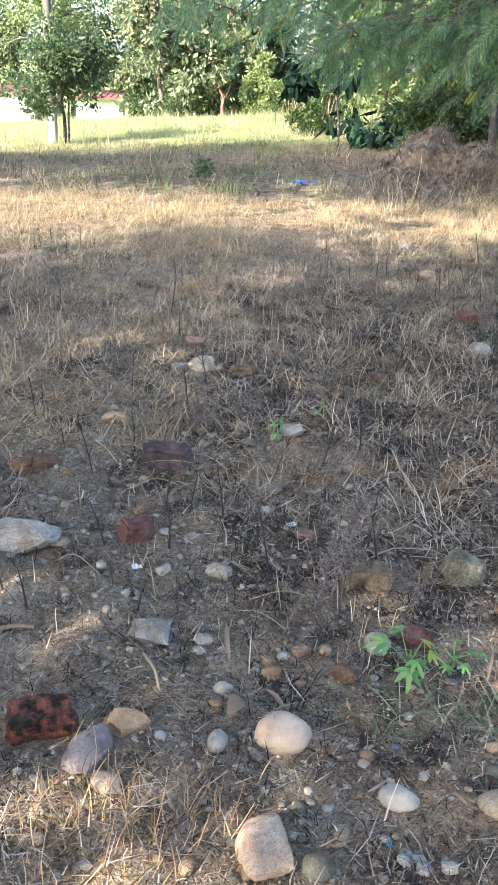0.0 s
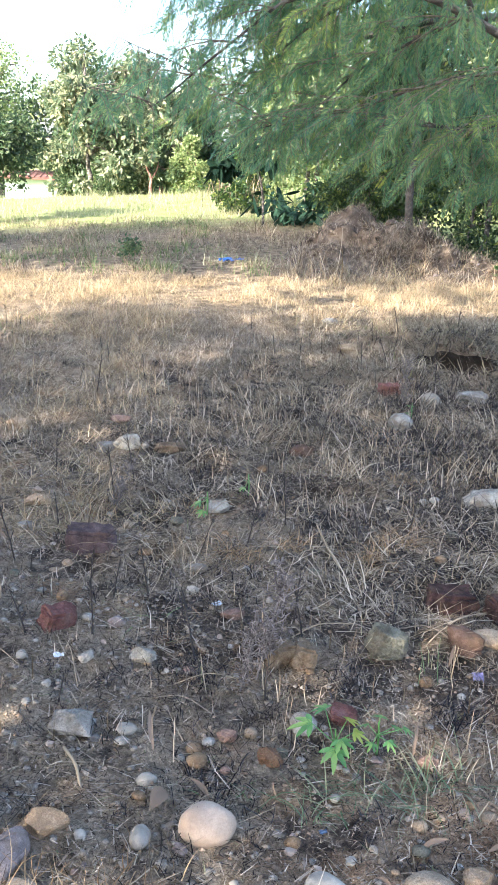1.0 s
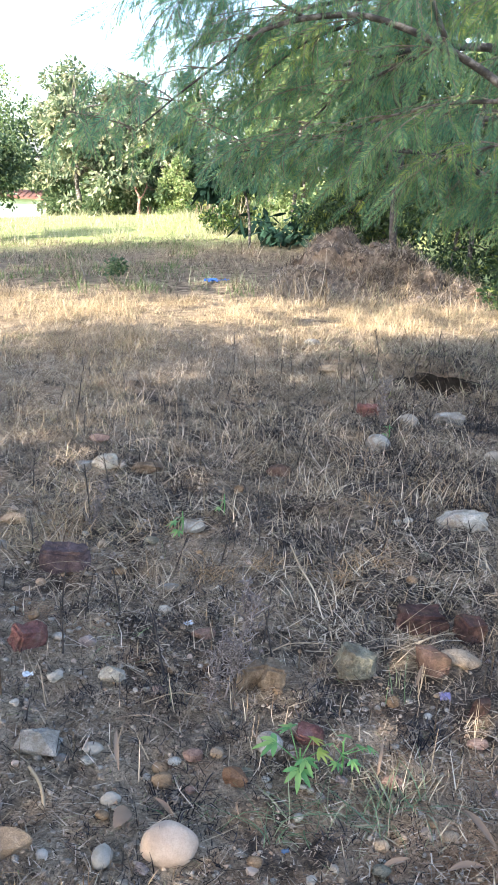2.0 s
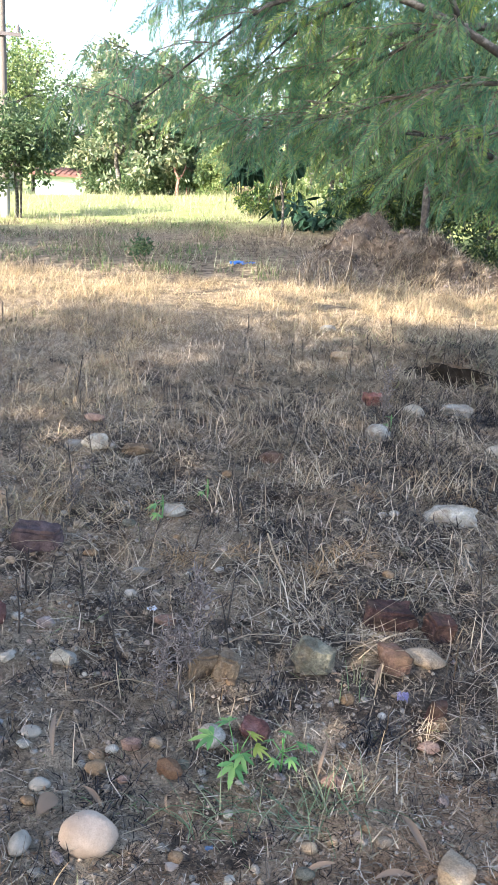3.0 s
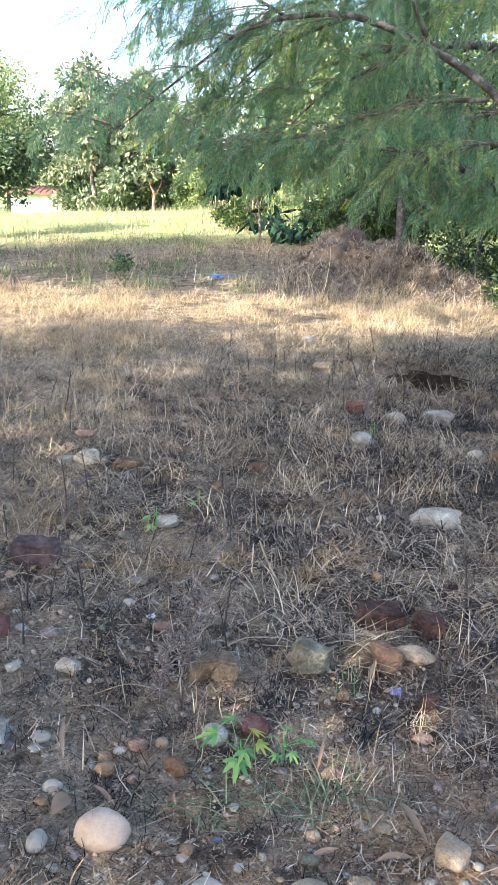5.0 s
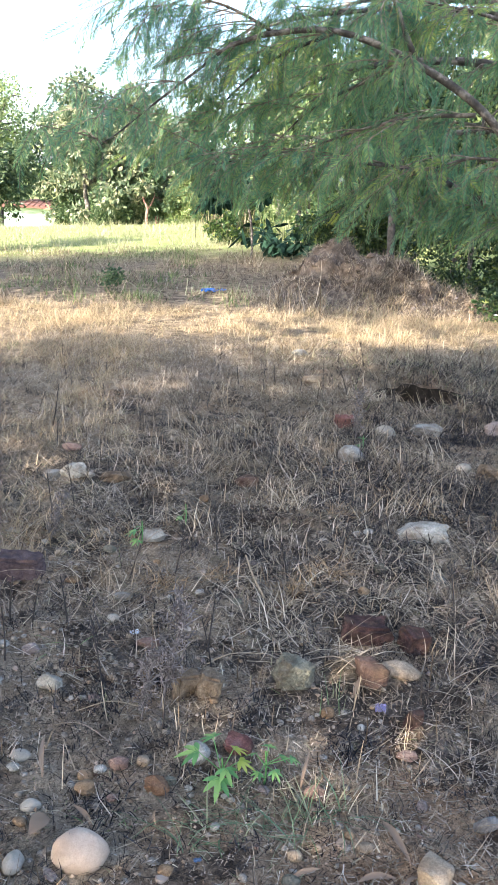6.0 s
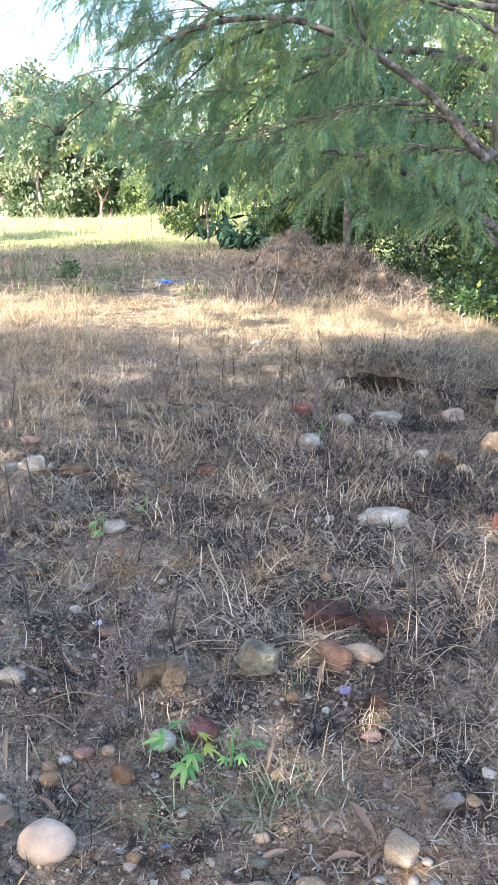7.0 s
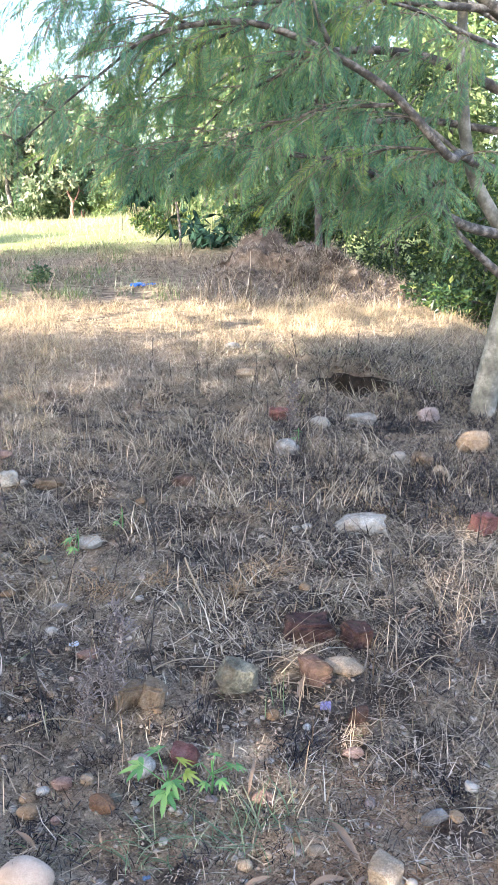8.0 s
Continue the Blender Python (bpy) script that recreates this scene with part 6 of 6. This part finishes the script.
burnt_weeds = []
for k in range(6):
    stem, sides = weed_pieces(0.11 + 0.03 * k, 3 + k, 0, 70 + k)
    burnt_weeds.append((mesh_of("stem", *stem, BURNTSTEM, True), [mesh_of("twig", *t, BURNTSTEM, True) for t in sides]))
fuzzy_weeds = []
for k in range(3):
    stem, sides = weed_pieces(0.34 + 0.06 * k, 52, 11, 90 + k)
    fuzzy_weeds.append((mesh_of("stem", *stem, GREYWEED, True), [mesh_of("foliage", *joined(sides), GREYWEED, True)]))


def stand(name, meshes, x, y, size, label, category, group):
    stem, sides = meshes
    ob = root(name, x, y, float(gz(x, y)))
    ob.matrix_world = pose(x, y, float(gz(x, y)), rng.normal() * 6, rng.normal() * 6, rng.random() * 360) @ Matrix.Diagonal((size, size, size, 1))
    part("stem", stem, ob)
    for me in sides:
        piece = part(me.name.split(".")[0], me, ob)
        if len(sides) == 1:
            tagged(piece, kind="stuff")
    return tagged(ob, label, category, group)


for wx, wy, size in ((0.50, 1.98, 1.05), (0.44, 1.90, 0.8), (-0.03, 3.30, 0.7), (1.78, 4.9, 0.9)):
    stand("withered_weed", fuzzy_weeds[int(wy * 10) % 3], wx, wy, size, "tall feathery grey-mauve withered weed", "weed", "withered weeds")
for wx, wy, k in ((0.30, 2.10, 3), (0.68, 2.15, 5), (0.67, 2.30, 4), (0.14, 2.5, 2), (1.66, 2.45, 5), (1.30, 3.0, 3), (0.55, 2.9, 4), (-0.05, 2.25, 3), (-0.05, 3.55, 5), (-0.55, 1.9, 4), (1.05, 2.9, 2), (0.05, 3.65, 5), (-0.35, 3.75, 4), (0.75, 3.1, 5), (1.1, 4.2, 4)):
    stand("burnt_weed", burnt_weeds[k], wx, wy, 0.9 + 0.3 * rng.random(), "blackened weed stalk standing upright", "weed", "burnt weeds")
n = 0
while n < 90:
    wx, wy = -1.8 + 5.4 * rng.random(), 1.7 + 6.0 * rng.random()
    if wedge(wx, wy, 0) and rng.random() < 0.1 + float(patchy(wx, wy, 1.5, 61, 0.42, 0.62)):
        stand("burnt_weed", burnt_weeds[int(rng.integers(0, 6))], wx, wy, 0.6 + 0.6 * rng.random(), "blackened weed stalk standing upright", "weed", "burnt weeds")
        n += 1


# ---- dead leaves, sticks and litter ----
def dead_leaf_mesh(length, wide, seed):
    r = np.random.default_rng(seed)
    m, rows = 8, []
    tw = r.normal() * 0.5
    for q in range(m + 1):
        t = q / m
        half = wide / 2 * math.sin(math.pi * min(0.99, 0.03 + 0.95 * t)) ** 0.7
        cur = 0.10 * length * math.sin(t * 3.1 + r.normal() * 0.1)
        c = np.array([length * (t - 0.5), 0.04 * length * math.sin(t * 4), cur])
        for e in (-1, 0, 1):
            rows.append(c + np.array([0, e * half * math.cos(tw * t), abs(e) * half * 0.45 + e * half * math.sin(tw * t)]))
    f = np.array([[3 * q + e, 3 * q + e + 1, 3 * q + e + 4, 3 * q + e + 3] for q in range(m) for e in (0, 1)])
    return np.array(rows), f


leaf_meshes = [mesh_of("dead_leaf", *dead_leaf_mesh(0.08 + 0.012 * k, 0.012 + 0.003 * (k % 3), 30 + k), DEADLEAF, True) for k in range(6)]
broad_leaf = mesh_of("dead_leaf", *dead_leaf_mesh(0.075, 0.045, 55), DEADLEAF, True)


def lay(me, x, y, rz, rx=0.0, ry=0.0, lift=0.012, s=1.0):
    ob = new("dead_leaf", me)
    ob.matrix_world = pose(x, y, float(gz(x, y)) + lift, rx, ry, rz) @ Matrix.Diagonal((s, s, s, 1))
    return tagged(ob, "dry brown curled leaf lying on soil", "leaf", "dead leaves")


lay(leaf_meshes[5], 1.13, 1.34, 105, 10, 0, 0.015, 1.15)
lay(leaf_meshes[3], 0.92, 1.60, 70, 30, -35, 0.05, 1.0)
lay(leaf_meshes[2], 1.05, 1.22, 10, 5, 5)
lay(broad_leaf, 0.185, 1.42, 60, 15, 5)
lay(leaf_meshes[4], 0.16, 1.66, 98, 10, -20, 0.04)
lay(leaf_meshes[1], 1.17, 2.02, 60, 30, -30, 0.04)
n = 0
while n < 38:
    x, y = -1.2 + 4.2 * rng.random(), 0.9 + 5.0 * rng.random()
    if wedge(x, y, 0):
        lay(leaf_meshes[int(rng.integers(0, 6))], x, y, rng.random() * 360, rng.normal() * 25, rng.normal() * 15, 0.016, 0.45 + 0.6 * rng.random())
        n += 1


def stick(points, r0, r1, material, label):
    x, y = points[0][0], points[0][1]
    z = float(gz(x, y))
    v, f = limb([(px - x, py - y, float(gz(px, py)) - z + pz) for px, py, pz in points], r0, r1, 6, 4, 0.3)
    ob = new("stick", mesh_of("stick", v, f, material, True))
    ob.location = (x, y, z)
    return tagged(ob, label, "stick", "sticks and stalks")


PALE = "pale dry stalk lying on the ground"
stick([(0.93, 2.72, 0.01), (0.89, 2.85, 0.05), (0.87, 2.98, 0.07)], 0.006, 0.004, STRAW, PALE)
stick([(0.65, 2.2, 0.01), (0.75, 2.23, 0.02), (0.88, 2.25, 0.01)], 0.0028, 0.002, STRAW, PALE)
stick([(-0.08, 1.62, 0.01), (-0.04, 1.54, 0.03), (-0.02, 1.46, 0.02)], 0.005, 0.004, STRAW, PALE)
stick([(1.25, 2.05, 0.01), (1.14, 2.16, 0.04), (1.04, 2.2, 0.02)], 0.0026, 0.002, GREYSTRAW, PALE)
stick([(-0.65, 1.62, 0.01), (-0.5, 1.72, 0.02), (-0.42, 1.74, 0.015)], 0.010, 0.006, DEADLEAF, "thick brown stick lying on soil")
for k in range(30):
    x, y, a = -1.0 + 3.6 * rng.random(), 1.2 + 4.6 * rng.random(), rng.random() * 6.28
    ln = 0.12 + 0.22 * rng.random()
    up = 0.02 + 0.12 * rng.random() ** 2
    c, sn = math.cos(a) * ln, math.sin(a) * ln
    if wedge(x, y, 0):
        stick([(x, y, 0.006), (x + c * 0.5, y + sn * 0.5, up), (x + c, y + sn, up * 0.6 + 0.006)], 0.0021, 0.0013, STRAW if k % 3 else GREYSTRAW, PALE)


def scrap(name, x, y, w, d, material, label, seed, lift=0.006):
    """A crumpled scrap of plastic film."""
    r = np.random.default_rng(seed)
    m = 7
    u, v = np.meshgrid(np.linspace(-0.5, 0.5, m), np.linspace(-0.5, 0.5, m))
    z = r.random((m, m)) * 0.35 * min(w, d)
    xx, yy = u * w * (1 + 0.25 * r.normal(size=(m, m)) * 0.5), v * d * (1 + 0.25 * r.normal(size=(m, m)) * 0.5)
    i, j = np.meshgrid(np.arange(m - 1), np.arange(m - 1), indexing="ij")
    f = np.stack([i * m + j, i * m + j + 1, (i + 1) * m + j + 1, (i + 1) * m + j], -1).reshape(-1, 4)
    ob = new(name, mesh_of(name, np.stack([xx, yy, z], -1).reshape(-1, 3), f, material))
    ob.matrix_world = pose(x, y, float(top(x, y)) + lift, 0, 0, r.random() * 90)
    return tagged(ob, label, "litter", "litter")


scrap("plastic_sheet", 1.17, 12.75, 0.22, 0.16, BLUE_PLASTIC, "crumpled blue plastic sheet on the ground", 3, 0.02)
scrap("plastic_sheet", 1.36, 12.8, 0.12, 0.1, BLUE_PLASTIC, "small scrap of blue plastic sheet", 4, 0.02)
scrap("wrapper", 1.235, 1.93, 0.045, 0.035, PURPLE_FOIL, "small purple and white foil wrapper", 5)
scrap("plastic_scrap", -0.15, 2.10, 0.035, 0.025, WHITE_PLASTIC, "crumpled white-blue plastic scrap", 6)
scrap("plastic_scrap", 0.40, 2.45, 0.035, 0.03, WHITE_PLASTIC, "crumpled pale blue plastic scrap", 7)
scrap("plastic_scrap", 0.53, 1.0, 0.02, 0.014, TEAL_PLASTIC, "tiny teal plastic scrap", 8)
scrap("plastic_scrap", 0.60, 1.30, 0.02, 0.014, DULL_BLUE, "tiny dull blue plastic scrap", 9)


# ---- rubble on the heap's flank ----
n = 0
while n < 48:
    x, y = 3.9 + 1.5 * rng.random(), 10.9 + 3.4 * rng.random()
    k = (6, 9, 9, 10)[int(rng.integers(0, 4))]
    w = 1.2 + 2.8 * rng.random() ** 2
    ob = new("stone", pebble_meshes[k])
    ob.matrix_world = pose(x, y, float(top(x, y)) + 0.001 * w, rng.normal() * 14, rng.normal() * 14, rng.random() * 360) @ Matrix.Diagonal((w, w, w * 1.2, 1))
    tagged(ob, f"{tones[k % 12][0]} rubble stone on the spoil heap", "stone", "rubble on the heap")
    n += 1


for tx, ty in ((1.9, 27.0), (2.3, 26.0), (2.6, 24.5), (3.0, 25.5), (2.2, 29.0), (2.9, 28.0), (3.4, 23.0), (3.6, 27.0)):
    grass_tuft(tx, ty, 46, (0.5, 1.3), WEED if tx < 2.7 else MEADOWGREEN, "tall withered reed clump at the meadow's edge", (0.0, 0.35), (0.0, 0.7), 0.25, (0.015, 0.03))


# ---- clods of dug earth on the heap ----
clod_meshes = []
for k in range(5):
    me = rock_mesh(0.039, 0.031 + 0.002 * k, 0.024, 900 + k)
    me.materials.append(SPOIL)
    clod_meshes.append(me)
n = 0
while n < 44:
    x, y = 2.7 + 2.9 * rng.random(), 11.0 + 5.2 * rng.random()
    if float(heap(x, y)) < 0.08:
        continue
    w = 1.4 + 3.2 * rng.random() ** 2
    ob = new("earth_clod", clod_meshes[n % 5])
    ob.matrix_world = pose(x, y, float(top(x, y)) + 0.0035 * w, rng.normal() * 14, rng.normal() * 14, rng.random() * 360) @ Matrix.Diagonal((w, w, w, 1))
    tagged(ob, "dark brown clod of dug earth on the spoil heap", "earth clod", "clods on the heap")
    n += 1
for k in range(16):
    tx, ty = 2.9 + 2.4 * rng.random(), 11.4 + 4.2 * rng.random()
    grass_tuft(tx, ty, 34, (0.10, 0.32), (STRAW, GOLD, WEED)[k % 3], "pale dry grass tuft growing on the spoil heap", (0.0, 1.0), (0.3, 1.8), 0.09, (0.005, 0.010))

on_heap = lambda x, y: step(0.02, 0.12, heap(x, y))
tagged(new("heap_crumbs", mesh_of("heap_crumbs", *gravel(3200, 2.2, 5.8, 10.8, 16.2, 0.008, 0.05, on_heap, top), SPOIL)), "crumbled dry earth and pebbles on the spoil heap", "soil", kind="stuff")
stuff("heap_straw", [blades(*clumps_of(1500, 2.0, 5.8, 10.8, 16.2, lambda x, y: on_heap(x, y) * (0.3 + 0.7 * patchy(x, y, 1.4, 87)), 12, 0.13), (0.05, 0.22), (0.9, 1.6), (-0.4, 0.9), (0.006, 0.012), 0.03, 2, over=top, curl=0.9)], STRAW, "pale straw strewn over the spoil heap", "straw")
stuff("heap_char", [blades(*clumps_of(700, 2.4, 5.8, 10.8, 16.2, lambda x, y: on_heap(x, y) * patchy(x, y, 1.6, 88, 0.4, 0.6), 10, 0.14), (0.05, 0.20), (0.3, 1.6), (-0.4, 0.9), (0.006, 0.014), 0.03, 2, over=top, curl=0.9)], BURNTSTEM, "dark dead stalks on the spoil heap", "dead stalks")

# ---- straw swirls coloured as sun flecks, and green blades close by ----
for tx, ty, cnt, spread in ((1.89, 3.83, 90, 0.08), (0.49, 2.85, 150, 0.045), (0.75, 2.90, 110, 0.04), (1.07, 2.79, 150, 0.045), (1.22, 2.91, 140, 0.045), (1.43, 3.58, 120, 0.05), (0.32, 3.36, 90, 0.05), (2.5, 3.85, 110, 0.08), (2.3, 3.5, 90, 0.06), (-0.15, 3.3, 90, 0.06), (1.5, 4.3, 80, 0.07), (1.95, 3.55, 120, 0.06)):
    grass_tuft(tx, ty, cnt, (0.04, 0.13), SUN_STRAW, "matted swirl of straw tinted like a sun fleck", (0.4, 1.2), (0.4, 1.5), spread * 1.2, (0.003, 0.006))
for tx, ty, spread in ((0.28, 1.99, 0.06), (0.79, 1.92, 0.06), (0.33, 1.51, 0.05), (0.51, 2.61, 0.08), (0.55, 2.1, 0.05), (1.02, 2.35, 0.06), (1.3, 2.6, 0.07), (0.12, 2.75, 0.07), (1.62, 2.85, 0.08), (1.1, 1.75, 0.05), (1.5, 1.5, 0.05)):
    grass_tuft(tx, ty, 260, (0.02, 0.07), CHAR, "dense black clump of charred grass on ash", (0.2, 1.5), (0.0, 1.8), spread, (0.003, 0.006))
for tx, ty, cnt in ((0.62, 1.36, 16), (0.74, 1.43, 22), (0.86, 1.42, 26), (0.90, 1.46, 20)):
    grass_tuft(tx, ty, cnt, (0.07, 0.20), GRASSGREEN, GREEN_T, (0.3, 1.2), (0.6, 1.6), 0.035, (0.002, 0.0042))
stuff("charred_litter", [blades(*clumps_of(1800, 1.6, 4.6, 3.0, 8.2, lambda x, y: wedge(x, y) * step(0.25, 0.5, x / y) * (1 - step(6.8, 7.5, y)) * (0.2 + 0.8 * patchy(x, y, 1.3, 63, 0.4, 0.6)), 22, 0.10), (0.03, 0.14), (0.5, 1.57), (-0.5, 1.2), (0.003, 0.007), 0.035, 2, curl=1.4)], CHAR, "blackened stalks and charred weeds round the hollow", "burnt litter")
stuff("pale_litter", [blades(*clumps_of(1700, -3.2, 0.6, 3.0, 8.4, lambda x, y: wedge(x, y) * step(-0.02, 0.12, 0.08 - x / y) * (0.2 + 0.8 * patchy(x, y, 1.2, 64)), 24, 0.10), (0.03, 0.15), (0.6, 1.57), (-0.5, 1.2), (0.0025, 0.006), 0.04, 2, curl=1.1)], GOLD, "pale dead straw matted in loose clumps", "straw")
